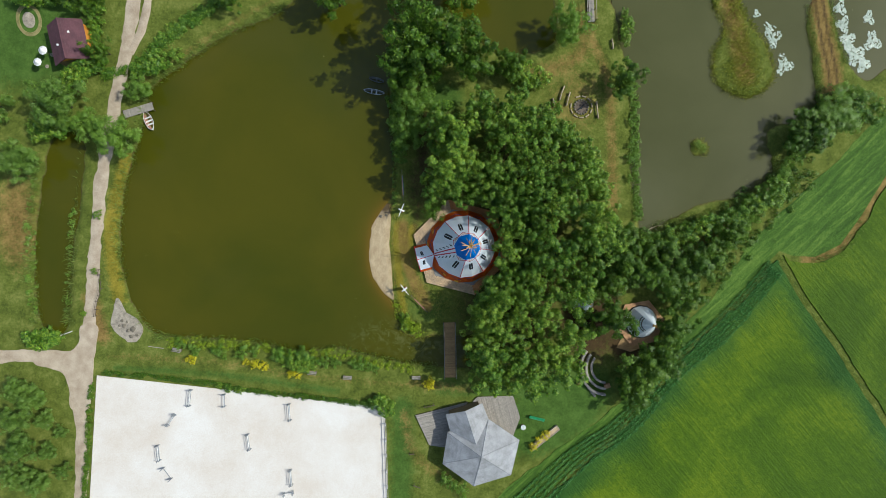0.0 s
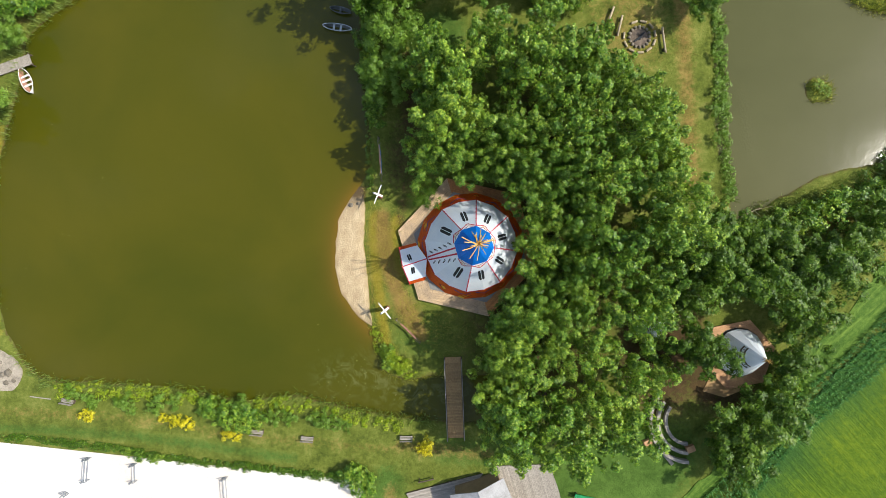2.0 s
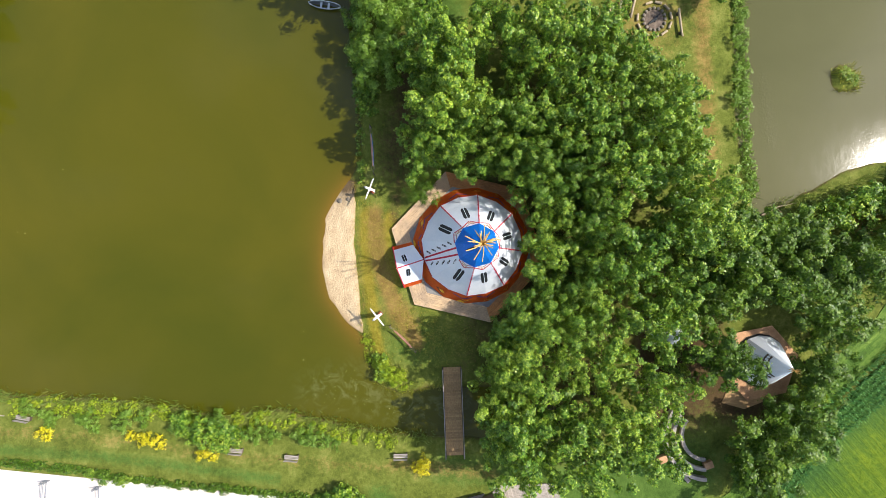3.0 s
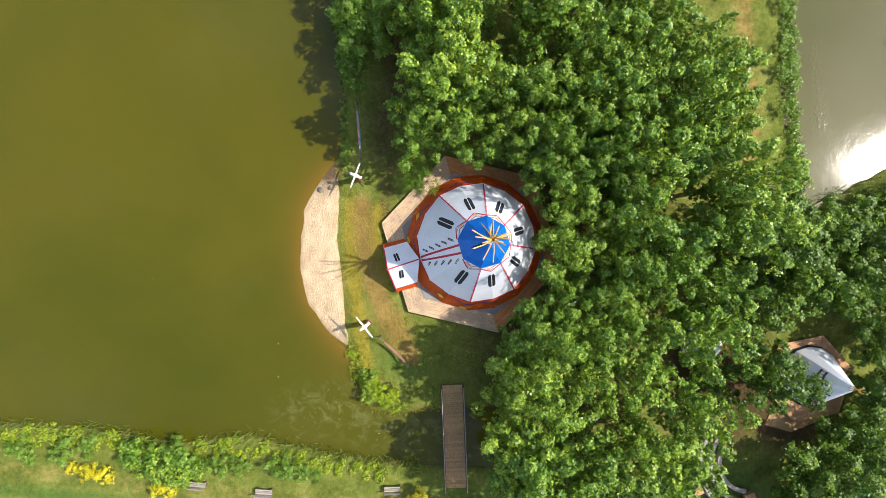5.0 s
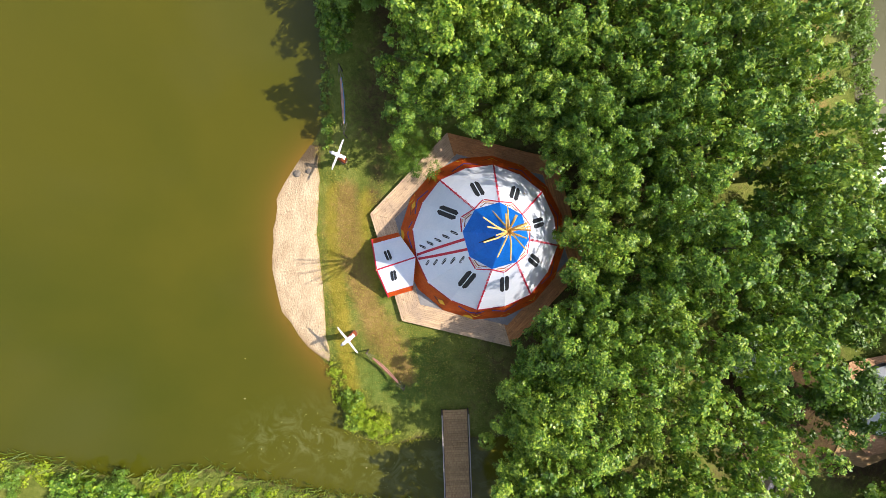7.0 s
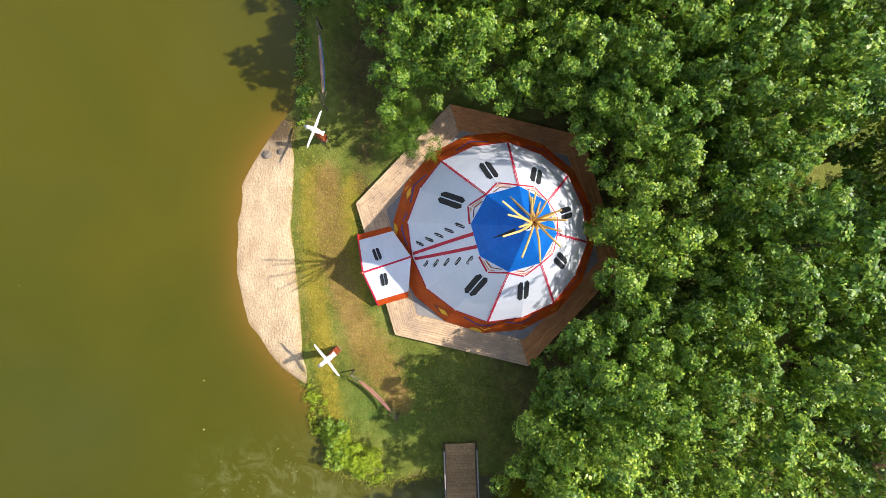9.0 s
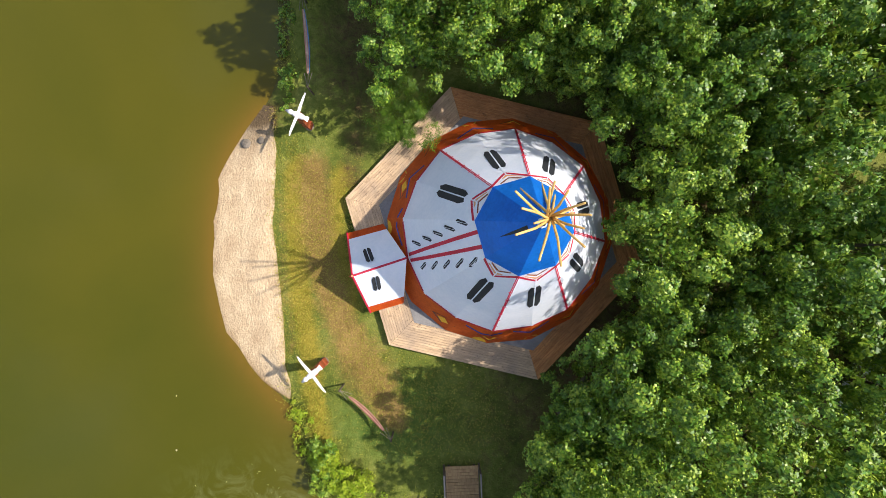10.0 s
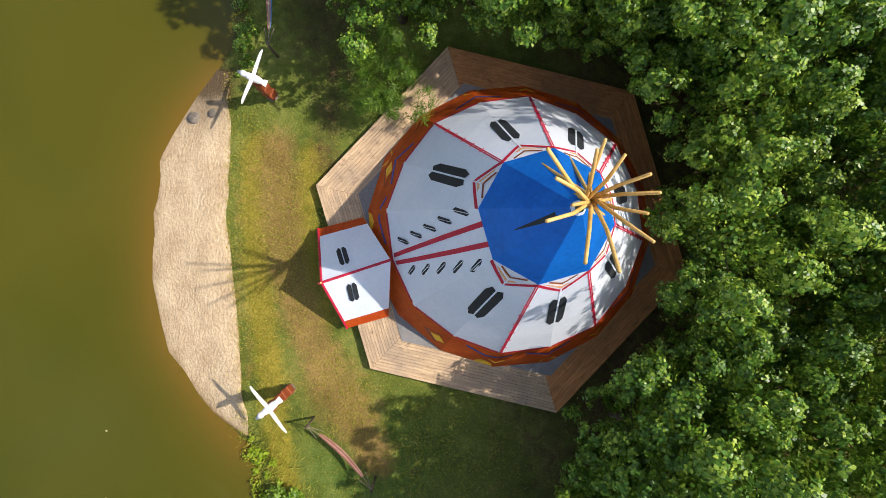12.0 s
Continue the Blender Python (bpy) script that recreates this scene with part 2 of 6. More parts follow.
M["bridge_wood"] = surface("bridge_wood", "84653f", "a88a5c", 1.0, 12, 0.85, 0.4, 0.004, local=True, stretch=(1, 8, 8), vary=0.3)
M["dark_wood"] = surface("dark_wood", "3d342a", "5d5040", 1.0, 12, 0.85, 0.4, 0.004, local=True, vary=0.2)
M["pole"] = surface("peeled_pole", "b3883f", "dab56a", 1.5, 14, 0.55, 0.3, 0.004, local=True, vary=0.2)
M["log"] = surface("split_log", "8a7a60", "b3a488", 1.5, 12, 0.8, 0.4, 0.01, local=True, vary=0.25)
M["bark"] = surface("bark", "3b3226", "5f5442", 2.0, 14, 0.95, 0.8, 0.02, local=True, stretch=(3, 3, 1))
M["canvas"] = cloth(surface("white_canvas", "e2ecf2", "f1f7fa", 0.5, 6, 0.5, 0.22, 0.03, vary=0.04), 0.28)
M["blue"] = cloth(surface("blue_canvas", "0a6fcc", "168aea", 0.6, 7, 0.38, 0.15, 0.015), 0.45)
M["band"] = cloth(surface("rust_canvas", "cc500a", "ea6c18", 0.9, 8, 0.6, 0.2, 0.01), 0.5)
M["red"] = surface("red_trim", "a50f2b", "c21a38", 2.0, 15, 0.6, 0.1, 0.005)
M["black"] = surface("black_felt", "15191c", "22282b", 2.0, 15, 0.75, 0.1, 0.005)
M["yellow"] = surface("yellow_paint", "d99a10", "f0b924", 2.0, 15, 0.6, 0.1, 0.005)
M["navy"] = surface("navy_paint", "1b2a6a", "2b3f8d", 2.0, 15, 0.6, 0.1, 0.005)
M["peach"] = surface("peach_canvas", "d39a64", "e6b583", 2.0, 12, 0.6, 0.1, 0.005)
M["sheet"] = surface("grey_sheet", "6b6a66", "85837d", 1.0, 9, 0.8, 0.2, 0.01)
M["white_paint"] = surface("white_paint", "cfcdc8", "e8e6e1", 2.0, 12, 0.5, 0.15, 0.004, local=True)
M["grey_paint"] = surface("grey_paint", "6f7478", "90959a", 2.0, 12, 0.55, 0.15, 0.004, local=True)
M["totem"] = surface("totem_red_brown", "6e3014", "95481f", 1.5, 10, 0.65, 0.3, 0.01, local=True)
M["rope"] = surface("rope", "5b5348", "7d7362", 4, 30, 0.9, 0.2, 0.002, local=True)
M["weave_a"] = surface("salmon_cloth", "8a5f4c", "a87e6a", 3, 20, 0.8, 0.2, 0.004, local=True)
M["weave_b"] = surface("brown_cloth", "5f3b2c", "7f5443", 3, 20, 0.8, 0.2, 0.004, local=True)
M["weave_c"] = surface("blue_cloth", "2a5a7c", "3f7aa0", 3, 20, 0.8, 0.2, 0.004, local=True)
M["shingle"] = surface("grey_shingle", "80807f", "a9a9ab", 0.7, 9, 0.8, 0.5, 0.02, vary=0.14)
M["plum_tile"] = surface("plum_tile", "45262c", "623a41", 0.8, 9, 0.7, 0.4, 0.02, vary=0.14)
M["ochre_wall"] = surface("ochre_boards", "c27b1f", "dc9a3c", 0.8, 8, 0.75, 0.3, 0.01)
M["wall"] = surface("log_wall", "6f5a44", "8d765c", 0.8, 8, 0.8, 0.4, 0.02)
M["ash"] = surface("ash", "453b32", "77695a", 3, 14, 0.95, 0.5, 0.02)
M["hull"] = surface("canoe_hull", "aeb6b4", "d3d8d4", 1.5, 9, 0.4, 0.1, 0.004, local=True)
M["hull_in"] = surface("canoe_inside", "4b4f4c", "6c716c", 1.5, 9, 0.6, 0.1, 0.004, local=True)
M["green_plastic"] = surface("green_plastic", "0c6a3a", "17824a", 2, 12, 0.35, 0.05, 0.003)
M["thatch"] = surface("tan_mat", "9a7350", "c59a70", 1.2, 9, 0.9, 0.5, 0.02)
M["leaf"] = leaf_mat("tree_leaf", "1f3c0e", "4d781d", "a8bc40", 0.17, 0.25, 0.35)
M["leaf_dark"] = leaf_mat("shade_tree_leaf", "20390a", "426414", "76902c", 0.2, 0.25, 0.25)
M["leaf_light"] = leaf_mat("willow_leaf", "3f601a", "668a2c", "94b046", 0.35)
M["leaf_grey"] = leaf_mat("orchard_leaf", "3a561c", "5f7f2c", "8ea84a", 0.3)
M["reed"] = leaf_mat("reed_blade", "3f591a", "6a832f", "989f4f", 0.35, 0.6)
M["blade"] = leaf_mat("grass_blade", "56681a", "84902c", "b0a84a", 0.35, 0.6, 0.12)
M["straw"] = leaf_mat("straw_blade", "6c7020", "948c38", "b8a45c", 0.35, 0.6, 0.08)
M["herb"] = leaf_mat("bank_herb", "527214", "8aa826", "b4b83e", 0.35, 0.5, 0.2)
M["weed"] = leaf_mat("water_weed", "565a1e", "6c7030", "868644", 0.1, 0.6)
M["maize"] = leaf_mat("maize_blade", "2c5828", "4c8440", "80ae68", 0.25, 0.4)
M["goldenrod"] = leaf_mat("goldenrod_bloom", "76860c", "c8bc12", "e2d632", 0.2, 1.5)
M["lily"] = leaf_mat("lily_pad", "7d8f7a", "a9b8a2", "dfe4d6", 0.05, 1.5)


# ---- building blocks ----
def thing(name, label, category, loc=(0, 0, 0), turn=0.0, group="", kind=""):
    """An Empty at the base of a thing, which parents its parts."""
    e = new(name)
    e.empty_display_size = 0.2
    e.matrix_basis = pose(*loc, 0, 0, turn)
    return tagged(e, label, category, group, kind)


def mesh_of(name, geo, material, smooth=False):
    """geo: a bmesh, or (vertices, faces)."""
    me = bpy.data.meshes.new(name)
    if isinstance(geo, bmesh.types.BMesh):
        geo.to_mesh(me)
        geo.free()
    else:
        me.from_pydata([tuple(v) for v in geo[0]], [], [tuple(f) for f in geo[1]])
    me.materials.append(material)
    if smooth:
        me.polygons.foreach_set("use_smooth", [True] * len(me.polygons))
    me.update()
    return me


def part(name, geo, material, parent=None, label="", smooth=False, at=None):
    me = geo if isinstance(geo, bpy.types.Mesh) else mesh_of(name, geo, material, smooth)
    ob = new(name, me)
    if at is not None:
        ob.matrix_basis = at
    if parent is not None:
        ob.parent = parent
    return tagged(ob, label)


def merged(*geos):
    V, Fs = [], []
    for v, f in geos:
        k = len(V)
        V += [tuple(p) for p in v]
        Fs += [tuple(i + k for i in q) for q in f]
    return V, Fs


def moved(geo, m):
    return [tuple(m @ Vector(p)) for p in geo[0]], geo[1]


def box(sx, sy, sz, c=0.0, z0=None):
    """A box centred on x and y, from z0 up (or centred), its edges chamfered by c."""
    b = bmesh.new()
    bmesh.ops.create_cube(b, size=1)
    bmesh.ops.scale(b, vec=(sx, sy, sz), verts=b.verts)
    if z0 is not None:
        bmesh.ops.translate(b, vec=(0, 0, z0 + sz / 2), verts=b.verts)
    if c:
        bmesh.ops.bevel(b, geom=b.edges[:], offset=c, segments=1, affect="EDGES")
    b.verts.index_update()
    g = ([tuple(v.co) for v in b.verts], [tuple(v.index for v in f.verts) for f in b.faces])
    b.free()
    return g


def tube(points, radii, n=8):
    """A round tube through points, closed at both ends."""
    P = [Vector(p) for p in points]
    V, Fs = [], []
    for i, p in enumerate(P):
        d = (P[min(i + 1, len(P) - 1)] - P[max(i - 1, 0)]).normalized()
        u = d.orthogonal().normalized() if i == 0 else (u - d * u.dot(d)).normalized()
        w = d.cross(u)
        for k in range(n):
            a = 2 * math.pi * k / n
            V.append(tuple(p + (u * math.cos(a) + w * math.sin(a)) * radii[i]))
    for i in range(len(P) - 1):
        for k in range(n):
            Fs.append((i * n + k, i * n + (k + 1) % n, (i + 1) * n + (k + 1) % n, (i + 1) * n + k))
    Fs.append(tuple(range(n))[::-1])
    Fs.append(tuple((len(P) - 1) * n + k for k in range(n)))
    return V, Fs


def prism(pts, z0, z1):
    """An upright prism over a plan outline."""
    n = len(pts)
    area = sum(pts[i][0] * pts[(i + 1) % n][1] - pts[(i + 1) % n][0] * pts[i][1] for i in range(n))
    if area < 0:
        pts = pts[::-1]
    V = [(x, y, z0) for x, y in pts] + [(x, y, z1) for x, y in pts]
    Fs = [tuple(range(n))[::-1], tuple(range(n, 2 * n))] + [(i, (i + 1) % n, n + (i + 1) % n, n + i) for i in range(n)]
    return V, Fs


def slab(corners, thick):
    """A flat plate with those top corners, thick downwards along its normal."""
    C = [Vector(c) for c in corners]
    nrm = (C[1] - C[0]).cross(C[2] - C[0]).normalized()
    if nrm.z < 0:
        C, nrm = C[::-1], -nrm
    n = len(C)
    V = [tuple(c) for c in C] + [tuple(c - nrm * thick) for c in C]
    return V, [tuple(range(n)), tuple(range(n, 2 * n))[::-1]] + [(i, i + n, (i + 1) % n + n, (i + 1) % n) for i in range(n)]


def curve_through(pts, step=0.6, closed=False):
    """Catmull-Rom through plan points, as an array of points about step apart."""
    P = np.array(pts, float)
    n = len(P)
    out = []
    for i in range(n if closed else n - 1):
        if closed:
            a, b, c, d = (P[(i + k) % n] for k in (-1, 0, 1, 2))
        else:
            a, b, c, d = P[max(i - 1, 0)], P[i], P[i + 1], P[min(i + 2, n - 1)]
        k = max(2, int(np.linalg.norm(c - b) / step))
        for t in np.arange(k) / k:
            out.append(0.5 * (2 * b + (c - a) * t + (2 * a - 5 * b + 4 * c - d) * t ** 2 + (3 * b - a - 3 * c + d) * t ** 3))
    if not closed:
        out.append(P[-1])
    return np.array(out)


def wobble(P, amount, scale, seed=0):
    return np.array([[x + amount * noise.noise((x * scale, y * scale, seed)), y + amount * noise.noise((x * scale, y * scale, seed + 9.5))] for x, y in P])


def signed(X, Y, poly):
    """Distance to an outline, negative inside."""
    d2, inside = np.full(X.shape, 1e12), np.zeros(X.shape, bool)
    for (x0, y0), (x1, y1) in zip(poly, np.roll(poly, -1, 0)):
        ex, ey = x1 - x0, y1 - y0
        t = np.clip(((X - x0) * ex + (Y - y0) * ey) / (ex * ex + ey * ey + 1e-12), 0, 1)
        d2 = np.minimum(d2, (X - x0 - t * ex) ** 2 + (Y - y0 - t * ey) ** 2)
        cross = ((y0 > Y) != (y1 > Y)) & (X < ex * (Y - y0) / (ey + 1e-12) + x0)
        inside ^= cross
    d = np.sqrt(d2)
    return np.where(inside, -d, d)


def near_line(X, Y, line):
    d2 = np.full(X.shape, 1e12)
    for (x0, y0), (x1, y1) in zip(line[:-1], line[1:]):
        ex, ey = x1 - x0, y1 - y0
        t = np.clip(((X - x0) * ex + (Y - y0) * ey) / (ex * ex + ey * ey + 1e-12), 0, 1)
        d2 = np.minimum(d2, (X - x0 - t * ex) ** 2 + (Y - y0 - t * ey) ** 2)
    return np.sqrt(d2)


def quads_mesh(name, V, material):
    """Loose quads or triangles: V is (n, 4, 3) or (n, 3, 3)."""
    n, k = V.shape[:2]
    me = bpy.data.meshes.new(name)
    me.vertices.add(k * n)
    me.loops.add(k * n)
    me.polygons.add(n)
    me.vertices.foreach_set("co", V.reshape(-1).astype(np.float32))
    me.loops.foreach_set("vertex_index", np.arange(k * n, dtype=np.int32))
    me.polygons.foreach_set("loop_start", np.arange(0, k * n, k, dtype=np.int32))
    me.polygons.foreach_set("loop_total", np.full(n, k, dtype=np.int32))
    me.materials.append(material)
    me.update(calc_edges=True)
    return me


def unit(a):
    return a / (np.linalg.norm(a, axis=-1, keepdims=True) + 1e-9)


def leaf_quads(rng, pos, nrm, length, width, simple=False):
    """Pointed leaves at pos, facing nrm; simple: triangles."""
    n = len(pos)
    along = unit(np.cross(nrm, rng.normal(size=(n, 3))))
    side = unit(np.cross(nrm, along))
    s = rng.uniform(0.7, 1.35, (n, 1))
    a, w = along * length * s / 2, side * width * s / 2
    if simple:
        return np.stack([pos - a, pos + a * 0.55 + w, pos + a * 0.75 - w], 1)
    fold = nrm * width * 0.25 * s
    return np.stack([pos - a, pos + w - 0.2 * a + fold, pos + a, pos - w - 0.2 * a + fold], 1)


def blades(rng, base, tall, width, lean):
    """Upright strips for grass and reeds, leaning over."""
    n = len(base)
    a = rng.uniform(0, 2 * math.pi, n)
    out = np.stack([np.cos(a), np.sin(a), np.zeros(n)], 1)
    side = np.stack([-np.sin(a), np.cos(a), np.zeros(n)], 1)
    h = tall * rng.uniform(0.6, 1.3, (n, 1))
    up = np.array([[0, 0, 1.0]])
    mid, top = base + up * h * 0.6 + out * h * lean * 0.35, base + up * h + out * h * lean
    w = side * width * rng.uniform(0.7, 1.3, (n, 1)) / 2
    return np.stack([base - w * 0.6, mid - w, top, mid + w], 1)


# ---- the lie of the land ----
WATER = -0.3
shore_out = [(-28.5, 37.8), (-37.3, 33.7), (-45, 28.5), (-49, 25.4), (-50, 21.6), (-51.7, 15.6), (-53.4, 9.6), (-54.3, 1.7), (-53.5, -5.3),
             (-51.4, -10.5), (-48.2, -13.8), (-40.4, -14.5), (-31, -15.5), (-26.1, -16.6), (-19.9, -16.2), (-15.6, -17.2), (-11, -18.3), (-4.4, -19.2)]
shore_isle = [(3, -19.4), (5.5, -17), (3, -14.6), (-2.9, -14.3), (-6.8, -14.7), (-9.2, -13.8), (-10.3, -11.5), (-11.0, -8.9), (-12.4, -7.4),
              (-13.6, -5.6), (-14.5, -3.7), (-14.7, 0), (-14.2, 3.3), (-13.3, 5.2), (-12.0, 6.7), (-10.9, 9), (-10.8, 11), (-11, 17.8), (-11.5, 24.1), (-11.6, 32)]
shore_north = [(-11, 36), (-7, 38.5), (0, 37), (1.7, 34.6), (4.9, 31.7), (9.5, 31.2), (14.6, 32.9), (15.4, 37.3), (13.5, 42), (5, 47), (-12, 48), (-24, 43)]
POND = wobble(curve_through(shore_out + shore_isle + shore_north, 0.8, True), 0.35, 0.6)
LAKE = wobble(curve_through([(25.4, 46), (25.4, 37.2), (26.3, 31.5), (28, 26.5), (27.7, 19.7), (27.7, 12.4), (28.9, 5.7), (29.9, 2.4), (33.8, 4.2), (39.3, 7.2),
                             (44.8, 8.1), (50.3, 10.8), (51.3, 14.3), (50.5, 19.3), (58.2, 21.6), (58.0, 28.6), (56.9, 36), (55.2, 46)], 0.8, True), 0.5, 0.6, 3)
ISLE_BIG = wobble(curve_through([(41.2, 46), (40.9, 40.3), (43, 36.2), (41.6, 32.8), (41.1, 29.6), (42.3, 26.4), (46.4, 24.5), (50.0, 26.2), (51.3, 28.8), (50.1, 32.9), (47.7, 35.8), (45.4, 40), (44.6, 46)], 0.6, True), 0.4, 0.7, 5)
ISLE_SMALL = wobble(curve_through([(37.5, 16.9), (38.6, 17.9), (40.3, 16.9), (40.2, 15.4), (38, 15.2)], 0.4, True), 0.2, 0.9, 6)
DITCH = wobble(curve_through([(-64.3, 17.5), (-60, 17), (-60.2, 9.5), (-61.4, 1.6), (-62, -5.4), (-62.6, -12.8), (-66, -13.2), (-67.3, -7.2), (-67.2, 1.7), (-66.2, 9.6)], 0.8, True), 0.5, 0.6, 7)
MERE = wobble(curve_through([(61.0, 46), (61.8, 36), (63.8, 30.5), (66.6, 27.6), (71, 30), (77, 37), (77, 46)], 0.8, True), 0.4, 0.6, 8)
CREEK = wobble(curve_through([(52.4, -1.6), (56.9, -9.1), (62.4, -16.6), (70.1, -28.2), (90, -57)], 1.5), 0.3, 0.5)


def pond_distance(X, Y):
    """Metres to the nearest shore: negative on the water's side."""
    d = signed(X, Y, POND)
    lake = np.maximum(signed(X, Y, LAKE), np.maximum(-signed(X, Y, ISLE_BIG), -signed(X, Y, ISLE_SMALL)))
    for e in (lake, signed(X, Y, DITCH), signed(X, Y, MERE)):
        d = np.minimum(d, e)
    return d


def height(X, Y, d=None):
    d = pond_distance(X, Y) if d is None else d
    beach = np.exp(-((X + 13) / 2.6) ** 4 - ((Y + 1) / 7.5) ** 4)
    slope = 0.42 - 0.29 * beach
    z = np.where(d < 0, np.maximum(-1.3, WATER + d * slope), np.minimum(0.0, WATER + d * slope))
    return z


def spread(lo, hi, step, far):
    mid = list(np.arange(lo, hi + step / 2, step))
    out, s = [], step
    x = hi
    while x < far:
        s *= 1.5
        x += s
        out.append(x)
    return np.array([lo - (v - hi) for v in out[::-1]] + mid + out)


gx, gy = spread(-80, 76, 0.45, 2500), spread(-46, 46, 0.45, 2500)
GX, GY = np.meshgrid(gx, gy)
GD = pond_distance(GX, GY)
far = np.clip((np.maximum(np.abs(GX), np.abs(GY)) - 90) / 60, 0, 1)
GZ = height(GX, GY, GD)
hum = np.array([noise.noise((x * 0.35, y * 0.35, 2)) + 0.5 * noise.noise((x * 1.1, y * 1.1, 7)) for x, y in zip(GX.ravel(), GY.ravel())]).reshape(GX.shape)
GZ += 0.05 * hum * np.clip(GD, 0, 1) * (1 - np.exp(-((GX + 12.5) / 3.2) ** 4 - ((GY + 1) / 9.0) ** 4))


def plane_grid(name, X, Y, Z, material, masks):
    h, w = X.shape
    me = bpy.data.meshes.new(name)
    co = np.stack([X, Y, Z], -1).reshape(-1, 3)
    i = np.arange(h * w).reshape(h, w)
    q = np.stack([i[:-1, :-1], i[:-1, 1:], i[1:, 1:], i[1:, :-1]], -1).reshape(-1, 4)
    me.vertices.add(len(co))
    me.loops.add(q.size)
    me.polygons.add(len(q))
    me.vertices.foreach_set("co", co.astype(np.float32).ravel())
    me.loops.foreach_set("vertex_index", q.astype(np.int32).ravel())
    me.polygons.foreach_set("loop_start", np.arange(0, q.size, 4, dtype=np.int32))
    me.polygons.foreach_set("loop_total", np.full(len(q), 4, dtype=np.int32))
    me.polygons.foreach_set("use_smooth", np.ones(len(q), bool))
    for key, val in masks.items():
        me.attributes.new(key, "FLOAT", "POINT").data.foreach_set("value", val.astype(np.float32).ravel())
    me.materials.append(material)
    me.update(calc_edges=True)
    me.validate()
    return new(name, me)


def patch(x, y, rx, ry=None, turn=0.0):
    a = radians(turn)
    u, v = (GX - x) * math.cos(a) + (GY - y) * math.sin(a), -(GX - x) * math.sin(a) + (GY - y) * math.cos(a)
    return np.exp(-((u / rx) ** 2 + (v / (ry or rx)) ** 2) ** 1.5)


def trod(line, width):
    return np.exp(-(near_line(GX, GY, curve_through(line, 1.0)) / width) ** 2)


dry = np.zeros(GX.shape)
for m in (trod([(-9.4, 3.5), (-9.3, 1), (-8.9, -2), (-7.6, -5.5), (-5.5, -9.5)], 1.0), 0.6 * trod([(-10.9, 3), (-11.0, -2), (-10.7, -6)], 0.3), 0.8 * trod([(-7.4, -6.4), (-6.4, -8)], 1.6),
          0.62 * trod([(19, 38), (21.5, 33), (23.8, 27), (24.3, 20), (24.6, 12), (24.8, 6)], 1.3), 0.5 * patch(18.5, 24, 6, 7), 0.6 * trod([(20.5, 38), (19, 31), (12, 28)], 2.0),
          0.75 * patch(-70, 4, 4, 9), 0.4 * trod([(-56, -17.2), (-40, -18.4), (-25, -20.6), (-5, -22.8)], 1.0), 0.45 * trod([(-50.7, 26.3), (-46, 28.9), (-41.9, 32.1), (-35.5, 36), (-27, 40.8)], 0.8),
          0.95 * trod([(57.9, 44), (59.5, 35), (60.9, 29), (61.5, 22)], 2.1), 0.8 * trod([(43.3, 42), (45.6, 32), (46.4, 28)], 2.2), 0.75 * trod([(57, -2.0), (62.6, 0.0), (66.3, 4.6), (70.2, 11.2)], 1.5),
          0.6 * trod([(50, 9), (44, 5), (40, 2)], 2.0), 0.5 * trod([(-9, -27), (-8, -33), (-2, -38)], 1.5), 0.5 * trod([(-8, -22), (2, -23)], 1.2), 0.8 * trod([(-58.8, -8), (-57, -14)], 1.6)):
    dry = np.maximum(dry, m)
lawn = np.zeros(GX.shape)
# lawn green also paints shade: the island patches, and partly round the house
for m in (patch(-69, 34, 13, 11), 0.7 * trod([(-55, -19.2), (-40, -20.2), (-20, -23.2)], 0.8), 0.9 * patch(-3, 24, 4, 3), 0.9 * trod([(-9.5, -26), (-10, -45)], 2.4), 1.3 * patch(15, -27, 11, 6, 30), 0.8 * trod([(-3, -22.5), (12, -24)], 2.0), 0.7 * patch(-5, -9.5, 4, 3), 0.3 * patch(-9.2, 8.5, 1.6, 4.6)):
    lawn = np.maximum(lawn, m)
lush = np.zeros(GX.shape)
for m in (0.9 * trod([(-53.2, 14), (-55.6, 2), (-54.3, -8)], 1.3), trod([(-10.3, 3.6), (-10.4, 1), (-10.2, -3), (-9.8, -7), (-9.3, -11)], 0.7), 0.9 * trod([(-7.9, 3.2), (-8.4, 0.5), (-7.6, -3.5)], 0.8)):
    lush = np.maximum(lush, m)
soil = np.clip(1.1 - np.abs(GD + 0.15) / 0.55, 0, 1) * 0.8
# soil tone also paints tree shade beside the deck and in grove gaps
for m in (0.9 * patch(27, -15.5, 5, 3.5, -20), 0.7 * trod([(57.4, 44), (58.9, 35), (60.3, 29), (60.9, 24)], 0.45), 0.7 * trod([(58.6, 44), (60.2, 35), (61.6, 29), (62.2, 24)], 0.45), 0.95 * patch(21, -12, 6, 8), 0.7 * patch(17, 11, 4, 5), 0.7 * patch(8, -8, 10, 12), 0.7 * patch(10, 8, 10, 12), 0.7 * trod([(-6.3, 21), (-6.3, 12)], 1.6), 0.35 * patch(-3, -10, 4.5, 2.6), 0.62 * patch(-7, 10, 2.6, 5.5), 0.6 * trod([(-6.8, 13), (-6.9, 9), (-7.2, 5.5), (-7.4, 3)], 0.9), 0.8 * patch(-12.2, 6.6, 1.6, 1.5)):
    soil = np.maximum(soil, m)
ground = tagged(plane_grid("ground", GX, GY, GZ, M["ground"], {"dry": dry, "lush": lush, "soil": soil, "lawn": lawn}),
                "mown and worn meadow grass round the ponds", "ground", kind="structure")


